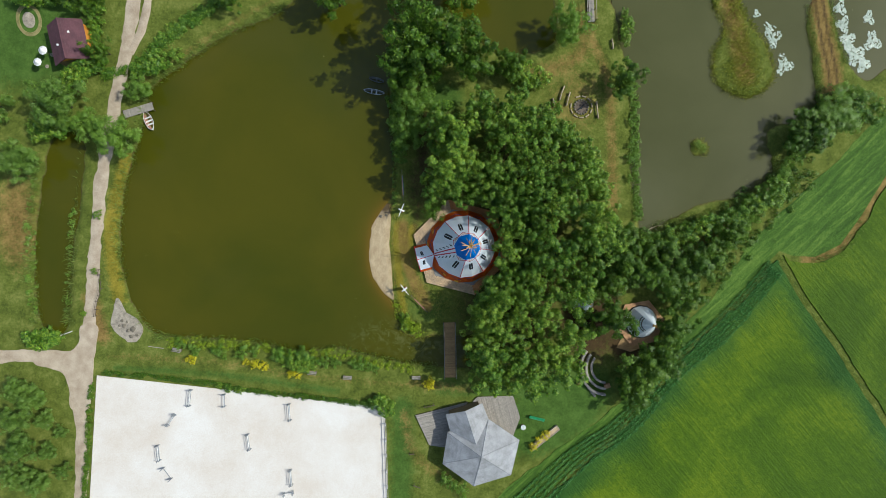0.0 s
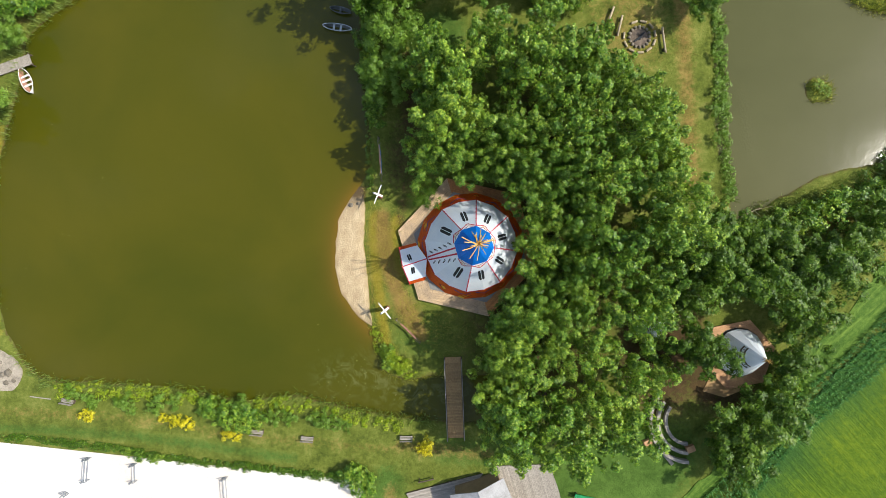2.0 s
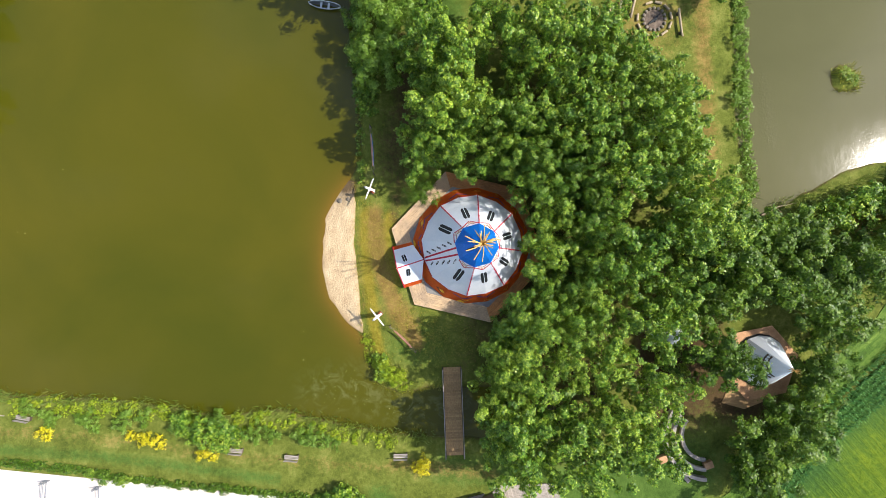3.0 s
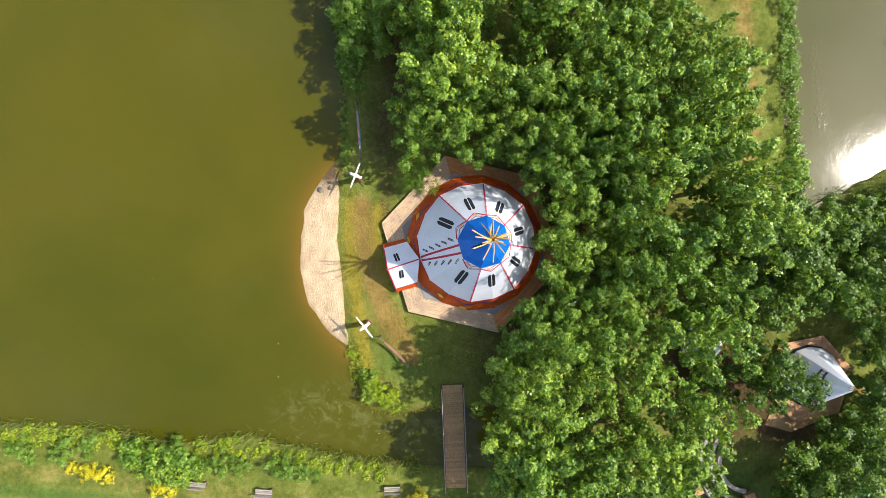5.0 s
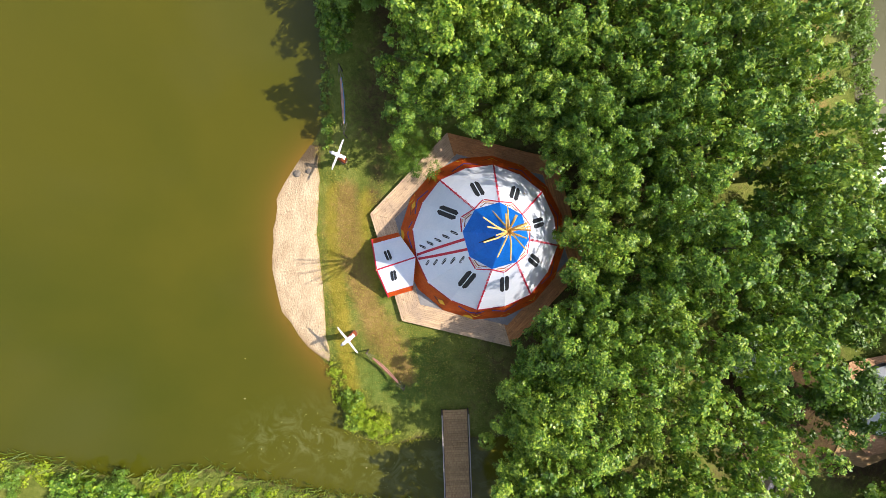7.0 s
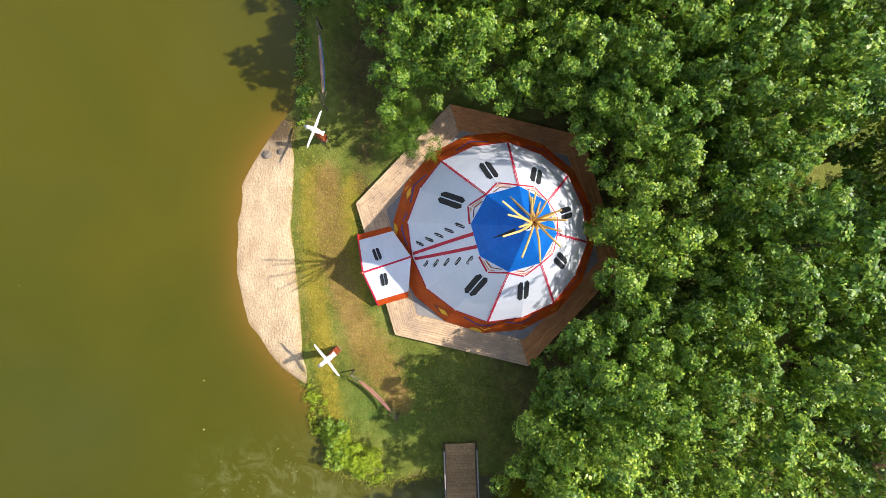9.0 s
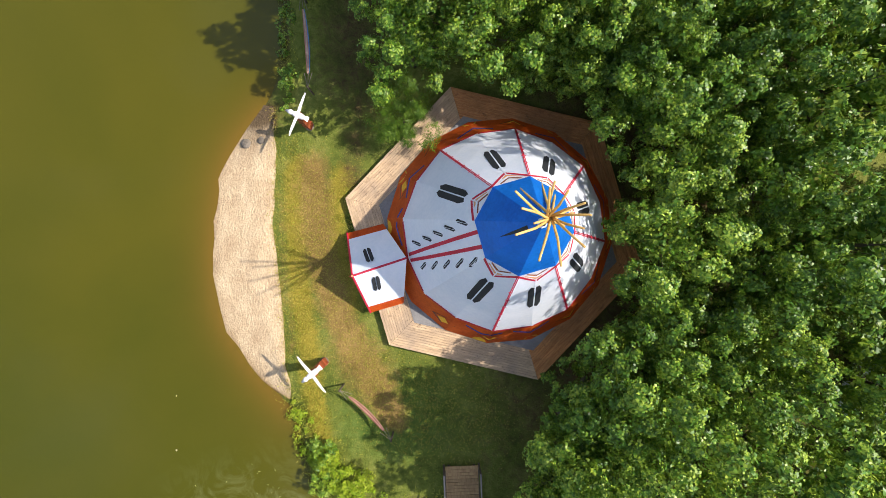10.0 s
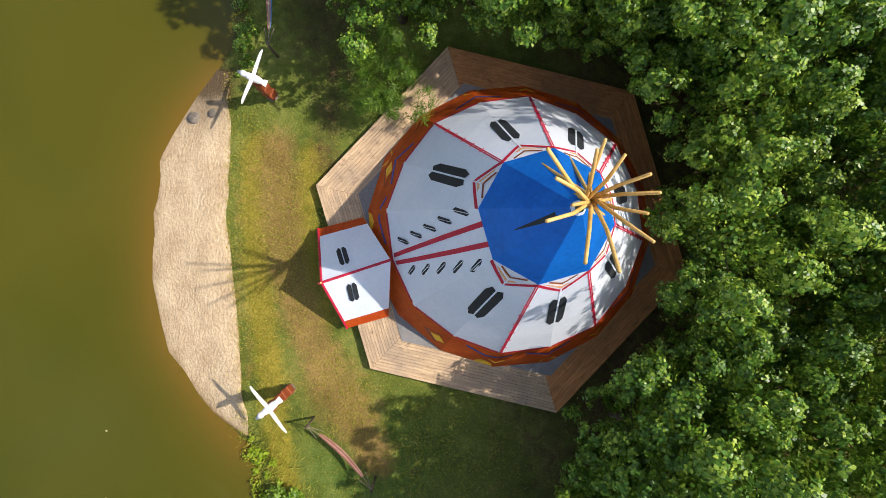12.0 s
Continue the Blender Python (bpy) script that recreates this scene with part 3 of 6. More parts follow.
RUFFLE = curve_through([(30.4, 16.8), (30.9, 13), (31.1, 10)], 0.8)


def water_sheet(name, x0, x1, y0, y1, material, label):
    X, Y = np.meshgrid(np.arange(x0, x1 + 0.4, 0.5), np.arange(y0, y1, 0.5))
    line = curve_through([(-11.0, -9.1), (-12.4, -7.6), (-13.7, -5.7), (-14.6, -3.7), (-14.8, 0), (-14.3, 3.3), (-13.4, 5.3), (-12.1, 6.8)], 0.8)
    shoal = np.exp(-np.maximum(near_line(X, Y, line) - 0.1, 0) / 0.9) * 0.7
    return tagged(plane_grid(name, X, Y, np.full(X.shape, WATER), material, {"shoal": shoal, "film": np.exp(-(near_line(X, Y, curve_through([(-15.5, -14.6), (-11.5, -13.8), (-9.5, -15.6), (-4, -16.4), (2, -16.6)], 0.8)) / 1.9) ** 2) * 0.5, "ruffle": np.exp(-(near_line(X, Y, RUFFLE) / 0.7) ** 2)}), label, "pond", kind="structure")


water_sheet("water_pond", -56, 17, -21, 50, M["water"], "still olive-green pond water")
water_sheet("water_lake", 24.5, 59, 1, 48, M["grey_water"], "grey-green lake water with sun glitter")
water_sheet("water_ditch", -69, -58.6, -15, 19, M["water"], "narrow olive-green ditch pond")
water_sheet("water_mere", 60.4, 78, 26, 48, M["grey_water"], "grey pond with floating lily pads")


def drape(X, Y, lift):
    return height(X, Y) + lift


def ribbon(name, left, right, material, lift, across=5, crown=0.0):
    """A strip between two edge lines with as many points, laid on the ground."""
    t = np.linspace(0, 1, across)[None, :, None]
    P = left[:, None] * (1 - t) + right[:, None] * t
    X, Y = P[..., 0], P[..., 1]
    Z = drape(X, Y, lift) + crown * (1 - (2 * t[..., 0] - 1) ** 2)
    Z[:, 0] -= lift + 0.03
    Z[:, -1] -= lift + 0.03
    side = np.broadcast_to(t[..., 0], X.shape)
    # north end: dirt and the trees' shade share one darkening mask
    return plane_grid(name, X, Y, Z, material, {"wet": np.clip(1 - side * 2.5, 0, 1) ** 1.2, "dirt_shade": np.clip((Y - 3.6) / 2.6, 0, 1)})


def track(name, pts, width, material, lift=0.03, seed=0):
    c = curve_through(pts, 0.8)
    d = unit(np.gradient(c, axis=0))
    s = np.stack([-d[:, 1], d[:, 0]], 1)
    w = np.array([[width / 2 * (1 + 0.04 * noise.noise((x * 0.25, y * 0.25, seed + k))) for k in (0, 5)] for x, y in c])
    return ribbon(name, c + s * w[:, :1], c - s * w[:, 1:], material, lift, 5, 0.03)


tagged(track("road", [(-50.4, 46), (-51.6, 38.7), (-53.0, 30.5), (-54.7, 22.5), (-56.3, 14.5), (-57.5, 6.5), (-58.2, -2), (-58.8, -10), (-59.5, -15),
                      (-60.6, -19.4), (-60.8, -24.4), (-60.4, -31.1), (-60.6, -39.6), (-60.8, -52)], 2.45, M["road"]), "pale compacted gravel farm track", "road", kind="structure")
tagged(track("road_branch", [(-90, -17.6), (-72.3, -17.2), (-68.3, -17.1), (-64.4, -18.2), (-61.2, -19.8), (-60.9, -23)], 2.3, M["road"], 0.045, 4), "gravel branch of the farm track", "road", kind="structure")
tagged(track("road_lay_by", [(-52.4, 30.6), (-50.6, 34), (-49.6, 38), (-48.8, 44)], 1.5, M["road"], 0.05, 8), "gravel lay-by beside the farm track", "road", kind="structure")
flare = wobble(curve_through([(-67.5, -16.1), (-64.5, -16.3), (-62.0, -16.4), (-60.6, -15), (-60.3, -12.4), (-57.8, -12.4), (-57.9, -15), (-58.4, -18.6), (-58.6, -21.6), (-59.2, -25.5), (-61.9, -25.5), (-62.3, -22.2), (-63.6, -19.6), (-67.5, -18.4)], 0.5, True), 0.15, 0.7)
tagged(part("road_junction", prism([tuple(p) for p in flare], -0.1, 0.1), M["road"]), "flared gravel junction of the farm tracks", "road", kind="structure")
edge_w = curve_through([(-10.95, -8.6), (-12.4, -7.7), (-14.1, -5.9), (-15.3, -3.7), (-15.6, 0), (-15.1, 3.5), (-14.0, 5.6), (-12.4, 7.2)], 0.5)
edge_e = curve_through([(-10.85, -8.2), (-11.0, -6.5), (-11.05, -4), (-11.3, -1.0), (-11.45, 1.2), (-11.3, 3.3), (-11.25, 5), (-11.5, 6.9)], 0.5)
k = min(len(edge_w), len(edge_e)) * 2


def resample(P, n):
    s = np.r_[0, np.cumsum(np.linalg.norm(np.diff(P, axis=0), axis=1))]
    t = np.linspace(0, s[-1], n)
    return np.stack([np.interp(t, s, P[:, 0]), np.interp(t, s, P[:, 1])], 1)


tagged(ribbon("beach", resample(edge_w, k), wobble(resample(edge_e, k), 0.16, 0.8), M["sand"], 0.03, 18), "small raked pale sand beach at the pond", "beach", kind="structure")
outline = wobble(curve_through([(-54.6, -8.0), (-55.5, -11.5), (-55.1, -13.2), (-52.2, -15.2), (-50.6, -13.4), (-51.8, -11.3), (-53.2, -10.3)], 0.5, True), 0.3, 1.2)
tagged(part("gravel_patch", prism([tuple(p) for p in outline], -0.12, 0.06), M["gravel"]), "pale gravel patch beside the pond", "gravel", kind="structure")


# ---- riding arena ----
ARENA = [(-57.9, -20.3), (-12.4, -25.8), (-11.7, -52), (-60.0, -52)]
tagged(part("arena_ground", prism(ARENA, -0.1, 0.07), M["arena"]), "white sand floor of a riding arena", "riding arena", kind="structure")


def board_fence(a, b, panels, label):
    f = thing("arena_fence", label, "fence")
    A, B = Vector(a), Vector(b)
    turn = math.degrees(math.atan2(B.y - A.y, B.x - A.x))
    step = (B - A).length / panels
    pm = mesh_of("post", box(0.16, 0.16, 1.1, 0.01, 0), M["white_paint"])
    rm = mesh_of("rail", box(step - 0.02, 0.035, 0.14, 0.005), M["grey_wood"])
    for i in range(panels + 1):
        p = A.lerp(B, i / panels)
        part("post", pm, None, f, at=pose(p.x, p.y, 0, 0, 0, turn))
        if i < panels:
            q = A.lerp(B, (i + 0.5) / panels)
            for z in (0.45, 0.92):
                part("rail", rm, None, f, at=pose(q.x, q.y, z, 0, 0, turn) @ pose(0, 0.1, 0))
    return f


board_fence((-12.3, -25.9, 0), (-11.6, -51, 0), 10, "weathered rail fence with white posts along the arena")


def show_jump(a, b, label, rails=3):
    A, B = Vector((*a, 0.07)), Vector((*b, 0.07))
    A, B = A.lerp(B, 0.09), A.lerp(B, 0.91)
    j = thing("show_jump", label, "jump", group="jumps in the arena")
    d = (B - A).normalized()
    s = Vector((-d.y, d.x, 0))
    turn = math.degrees(math.atan2(d.y, d.x))
    for p in (A, B):
        w = merged(moved(box(0.1, 0.1, 1.15, 0.01, 0), pose(p.x, p.y, p.z, 0, 0, turn)),
                   *[moved(box(0.07, 0.56, 0.08, 0.01, 0.0 if i == 0 else 0.35 * i), pose(p.x, p.y, p.z, 0, 0, turn)) for i in range(3)],
                   moved(box(0.07, 0.07, 0.9, 0.01, 0), pose(*(p + s * 0.25), 0, 0, turn)), moved(box(0.07, 0.07, 0.9, 0.01, 0), pose(*(p - s * 0.25), 0, 0, turn)))
        part("wing", w, M["grey_paint"], j, "grey painted stand")
    for i in range(rails):
        z = Vector((0, 0, 0.3 + 0.3 * i))
        part("rail", tube([A + z + s * 0.1, B + z + s * 0.1], [0.04, 0.04], 8), M["white_paint"] if i % 2 else M["grey_paint"], j)
    return j


for a, b, lab, k in [((-43.1, -22.4), (-43.4, -25.4), "grey show jump with three rails on white sand", 3), ((-37.9, -23.2), (-37.9, -25.5), "pale low show jump with two rails on white sand", 2),
                     ((-45.6, -26.4), (-46.9, -28.4), "grey show jump standing askew on white sand", 2), ((-48.4, -31.2), (-48.1, -34.1), "tall grey show jump on white sand", 3),
                     ((-47.7, -35.0), (-46.2, -37.1), "grey show jump with rails let down aslant", 1), ((-34.3, -29.6), (-33.9, -32.5), "grey double-railed show jump on white sand", 3),
                     ((-27.7, -24.8), (-27.5, -27.9), "grey show jump beside the hedge", 3), ((-27.5, -35.4), (-27.3, -38.3), "grey oxer jump on white sand", 3), ((-28.6, -39.6), (-26.9, -39.3), "small grey show jump on white sand", 2)]:
    show_jump(a, b, lab, k)


# ---- fields ----
def crop(name, outline, z, material, label):
    """A crop stand: a closed body with a rolling top."""
    b = bmesh.new()
    P = [tuple(p) for p in outline]
    f = b.faces.new([b.verts.new((x, y, z)) for x, y in P])
    r = bmesh.ops.extrude_face_region(b, geom=[f])
    bmesh.ops.translate(b, vec=(0, 0, -z - 0.1), verts=[v for v in r["geom"] if isinstance(v, bmesh.types.BMVert)])
    bmesh.ops.triangulate(b, faces=b.faces[:])
    bmesh.ops.recalc_face_normals(b, faces=b.faces[:])
    return tagged(part(name, b, material), label, "field", kind="stuff")


edge_a = wobble(curve_through([(10, -46), (16.9, -38.8), (26.3, -30.5), (33.5, -21.5), (41.6, -13.4), (48.5, -7), (51.6, -2.4)], 0.7), 0.8, 0.5)
crop("barley_field", np.vstack([edge_a, CREEK + np.array([-0.5, -0.4]), [(92, -70), (8, -70)]]), 0.2, M["field"], "bright green standing barley field")
edge_b = wobble(curve_through([(54.2, -2.4), (58.6, -2.6), (63.0, -0.6), (66.7, 4.2), (70.3, 10.1), (84, 32), (110, 60)], 0.9), 0.4, 0.5)
crop("young_crop_field", np.vstack([(CREEK + np.array([0.55, 0.4]))[::-1], edge_b, [(150, 60), (150, -70), (94, -70)]]), 0.16, M["field_b"], "mid-green young crop field")
edge_c = wobble(curve_through([(1, -47), (6.0, -40.8), (16.6, -32.4), (25, -26.4), (32, -17.4), (41, -8.4), (49.0, 2.0), (60, 12.6), (68.5, 21), (94, 46)], 0.8), 0.5, 0.5)
inner = [(108, 60), (83, 33), (69.6, 10.8), (66, 5.0), (62.6, 0.4), (58.4, -1.6), (54.6, -1.4), (52.4, -0.6), (50.8, -2.2), (47.5, -6.6), (40.8, -13), (32.6, -21), (25.4, -29.8), (16.2, -38.2), (9, -46)]
crop("headland_strip", np.vstack([edge_c, inner]), 0.05, M["strip"], "dark green grass headland with wheel tracks")


# ---- plants ----
def crown_mesh(name, seed, R, H, shoots, leaves, length, width, material, low=-0.25, tip=0.85, tight=0.34, simple=True, twigs=12, spray=0.13, core=0):
    """A crown of many upright leafy shoots, each a closed tuft with dark gaps between; its foot is at z = 0. core: coarse leaves inside."""
    rng = np.random.default_rng(seed)
    rz = min(0.5 * H, 1.9 * R)
    c = np.array([0, 0, H - rz])
    i = np.arange(shoots)
    z = low + (1 - low) * (i + 0.5) / shoots
    a = i * 2.39996 + rng.uniform(-0.5, 0.5, shoots)
    r = np.sqrt(np.clip(1 - z * z, 0, 1))
    d = np.stack([r * np.cos(a), r * np.sin(a), z], 1)
    lump = 1 + 0.2 * np.sin(3 * a + seed) + rng.uniform(-0.42, 0.16, shoots)
    p = c + d * np.array([R, R, rz]) * lump[:, None]
    axis = unit(d * 0.5 + np.array([0, 0, 0.95]) + rng.normal(size=(shoots, 3)) * 0.2)
    # each shoot carries twigs round its skin, and each twig a spray of leaves
    big = rng.uniform(0.62, 1.35, shoots)
    k = np.maximum(4, (twigs * big ** 2 * rng.uniform(0.85, 1.15, shoots)).astype(int))
    own = np.repeat(i, k)
    u = unit(rng.normal(size=(len(own), 3)) + axis[own] * 0.6)
    al = (u * axis[own]).sum(1, keepdims=True)
    reach = tight * big[own] * rng.uniform(0.72, 1.1, len(own))
    tw = p[own] + (u + axis[own] * al * (tip / tight - 1)) * reach[:, None]
    n = (leaves * rng.uniform(0.6, 1.4, len(own))).astype(int)
    o2 = np.repeat(np.arange(len(own)), n)
    pos = tw[o2] + rng.normal(size=(len(o2), 3)) * (spray * rng.uniform(0.7, 1.3, len(own)))[o2][:, None] * np.array([1, 1, 0.8])
    nrm = unit(u[o2] * 1.1 + np.array([0, 0, 0.25]) + rng.normal(size=(len(o2), 3)) * 0.32)
    V = leaf_quads(rng, pos, nrm, length, width, simple)
    if core:
        q = unit(rng.normal(size=(core, 3))) * rng.uniform(0.2, 0.85, (core, 1)) ** 0.6
        inner = leaf_quads(rng, c + q * np.array([R, R, rz]) * 0.66, unit(rng.normal(size=(core, 3)) + np.array([0, 0, 0.8])), length * 1.4, width * 1.6, simple)
        V = np.concatenate([V, inner])
    me = quads_mesh(name, V, material)
    return me, p, c


def wood_mesh(name, seed, R, H, tips, c):
    """Tapered trunk with limbs that reach the shoots."""
    rng = np.random.default_rng(seed + 50)
    r0 = 0.022 * H
    fork = Vector((rng.normal() * 0.15, rng.normal() * 0.15, H * 0.35))
    geos = [tube([(0, 0, -0.15), (0.02, 0, H * 0.12), tuple(fork), (fork.x * 1.6, fork.y * 1.6, H * 0.72)], [r0 * 1.25, r0 * 0.9, r0 * 0.7, r0 * 0.12], 8)]
    for k in rng.choice(len(tips), min(12, len(tips)), replace=False):
        e = Vector(tips[k])
        s = fork * rng.uniform(0.8, 1.3)
        m = s.lerp(e, 0.5) + Vector((0, 0, -0.25))
        geos.append(tube([tuple(s), tuple(m), tuple(e)], [r0 * 0.17, r0 * 0.1, r0 * 0.03], 5))
    return mesh_of(name, merged(*geos), M["bark"], True)


KINDS = {}


def plant_kind(key, seeds, R, H, shoots, leaves, length, width, mat, **kw):
    KINDS[key] = []
    for s in seeds:
        cm, tips, c = crown_mesh("crown", s, R, H, shoots, leaves, length, width, M[mat], **kw)
        KINDS[key].append((cm, wood_mesh("trunk", s, R, H, tips, c)))


def plant(name, key, x, y, scale, seed, label, category, group="", flat=1.0, lean=(0, 0)):
    rng = random.Random(seed)
    cm, tm = KINDS[key][seed % len(KINDS[key])]
    t = thing(name, label, category, (x, y, 0), rng.uniform(0, 360), group)
    if lean != (0, 0):
        t.matrix_basis = Matrix.Translation((x, y, 0)) @ Matrix.Rotation(math.hypot(*lean) / 9, 4, Vector((-lean[1], lean[0], 0))) @ pose(0, 0, 0, 0, 0, rng.uniform(0, 360))
    t.scale = (scale, scale, scale * flat * rng.uniform(0.86, 1.12))
    part("trunk" if name == "tree" else "stem", tm, None, t)
    part("crown", cm, None, t)
    return t


plant_kind("alder", (1, 2, 3, 4, 5), 2.55, 9.6, 32, 15, 0.19, 0.14, "leaf", low=-0.3, tip=1.1, tight=0.45, twigs=23, spray=0.08, core=900)
plant_kind("near_alder", (6, 7, 8), 2.4, 9.6, 31, 20, 0.125, 0.088, "leaf", low=-0.65, tip=1.1, tight=0.46, simple=False, twigs=25, spray=0.075, core=1600)
plant_kind("far_alder", (11, 12, 13), 2.8, 8.0, 28, 15, 0.22, 0.16, "leaf_dark", low=-0.35, tip=1.1, tight=0.58, twigs=24, spray=0.11, core=1300)
plant_kind("willow", (21, 22), 2.9, 6.5, 36, 15, 0.22, 0.13, "leaf_light", low=-0.4, tip=0.9, tight=0.66, twigs=22, spray=0.14, core=1000)
plant_kind("orchard", (31, 32), 2.9, 6.0, 36, 15, 0.22, 0.13, "leaf_grey", low=-0.35, tip=0.9, tight=0.66, twigs=22, spray=0.14, core=1000)
plant_kind("bush", (41, 42, 43), 1.0, 1.4, 13, 14, 0.17, 0.12, "leaf", low=-0.1, tip=0.42, tight=0.34, twigs=8, spray=0.1)
plant_kind("pale_bush", (51, 52), 1.0, 1.4, 13, 14, 0.17, 0.11, "leaf_light", low=-0.1, tip=0.42, tight=0.34, twigs=8, spray=0.1)
plant_kind("herb_bush", (55, 56), 1.0, 1.3, 14, 14, 0.15, 0.1, "herb", low=-0.1, tip=0.42, tight=0.32, twigs=8, spray=0.1)
plant_kind("goldenrod", (61, 62), 0.8, 1.1, 14, 10, 0.14, 0.1, "goldenrod", low=0.1, tip=0.35, tight=0.26, twigs=7, spray=0.08)
plant_kind("pine", (71,), 1.05, 1.8, 30, 26, 0.13, 0.022, "leaf_dark", low=-0.2, tip=0.4, tight=0.28, twigs=14, spray=0.08)

GROVE = np.array([(0.9, 23.2), (6.7, 23.8), (11.0, 19.6), (14.8, 16.0), (18.2, 11.8), (20.2, 7.3), (22.2, -0.6), (21.4, -4.7), (16.9, -9.0), (17.3, -14.1), (15.2, -20.0),
                  (7.2, -20.8), (2.6, -17.8), (4.2, -11.4), (6.4, -7.0), (9.3, -2.6), (8.6, 3.2), (5.6, 7.4), (0.6, 9.3), (-3.2, 10.4), (-3.6, 13.6), (0.2, 17.9)])
rng = random.Random(5)
EDGE = [(8.5, -0.2, 0.97, -2.8, -0.2), (8.4, -4.3, 0.95, -2.3, 0.4), (7.0, -7.8, 1.05, -1.6, 0.4), (6.9, 7.6, 0.86, -1.0, -1.2), (2.8, 9.6, 0.88, -0.6, -1.3), (-1.0, 9.7, 1.0, -0.6, -1.0),
        (8.8, 2.6, 0.92, -2.1, 0), (8.1, -3.0, 0.5, -0.5, 0), (7.0, -6.0, 0.7, -0.4, 0.3), (4.7, -7.9, 1.05, -0.6, 0.3), (3.3, -9.5, 0.66, -0.2, 0.2), (3.2, -11.6, 0.8, -0.2, 0), (3.9, -10.3, 1.05, -0.5, 0.2), (2.9, -13.2, 0.9, -0.3, 0), (-4.0, 9.0, 0.86, -0.2, -0.3), (3.6, 8.6, 0.8, 0.2, -0.7), (5.8, 7.4, 0.8, 0, -0.6), (2.0, 8.2, 0.52, 0, -0.5), (4.3, 7.5, 0.5, 0, -0.5), (6.6, 6.3, 0.55, -0.3, -0.4),
        (8.0, 5.0, 0.95, -1.6, -0.3), (10.4, -0.6, 0.78, 0, 0), (10.9, 4.4, 0.85, 0, 0), (7.6, 9.3, 0.82, 0, 0), (4.8, 10.9, 0.8, 0, 0), (10.2, 8.4, 0.85, 0, 0), (10.3, -4.2, 0.75, 0, 0)]
for i, (x, y, s, dx, dy) in enumerate(EDGE):
    plant("tree", "near_alder", x, y, s, i + 70, "leafy alder leaning over the deck edge" if s > 0.8 else "young leafy alder at the grove edge", "tree", "trees of the grove", 1.0, (dx, dy))
for i, (x, y, s) in enumerate([(-3.1, 11.8, 1.0), (-2.6, 15.2, 1.0), (-2.8, 18.5, 1.0), (-1.0, 13.2, 1.05), (-1.2, 16.9, 1.05), (3.8, -16.2, 1.05), (3.6, -19.0, 1.0), (12.6, 19.4, 0.85), (15.6, 16.8, 0.8), (18.2, 14.0, 0.8), (20.2, 10.2, 0.75)]):
    plant("tree", "alder", x, y, s, i + 260, "leafy alder beside the island path", "tree", "trees of the grove")
spots = [(-3.9, 11.9), (-3.7, 15.2), (-2.0, 13.2), (-1.2, 16.9), (11.2, -2.2), (11.4, 2.1), (9.2, 6.6), (4.4, 12.0), (0.6, 12.6), (11.0, -6.2), (8.2, -10.4), (4.8, -12.6), (3.0, -16.0)]
for _ in range(9000):
    x, y = rng.uniform(-5, 23), rng.uniform(-21, 25)
    if signed(np.array([x]), np.array([y]), GROVE)[0] < -0.6 and (x - 19.3) ** 2 + (y + 9.2) ** 2 > 13 and all((x - a) ** 2 + (y - b) ** 2 > 3.35 ** 2 for a, b in spots):
        spots.append((x, y))
for i, (x, y) in enumerate(spots[4:]):
    plant("tree", "near_alder" if math.hypot(x, y) < 13.5 else "alder", x, y, rng.uniform(0.92, 1.0) if i < 12 else rng.uniform(0.88, 1.1), i, "dense leafy alder tree of the grove", "tree", "trees of the grove")
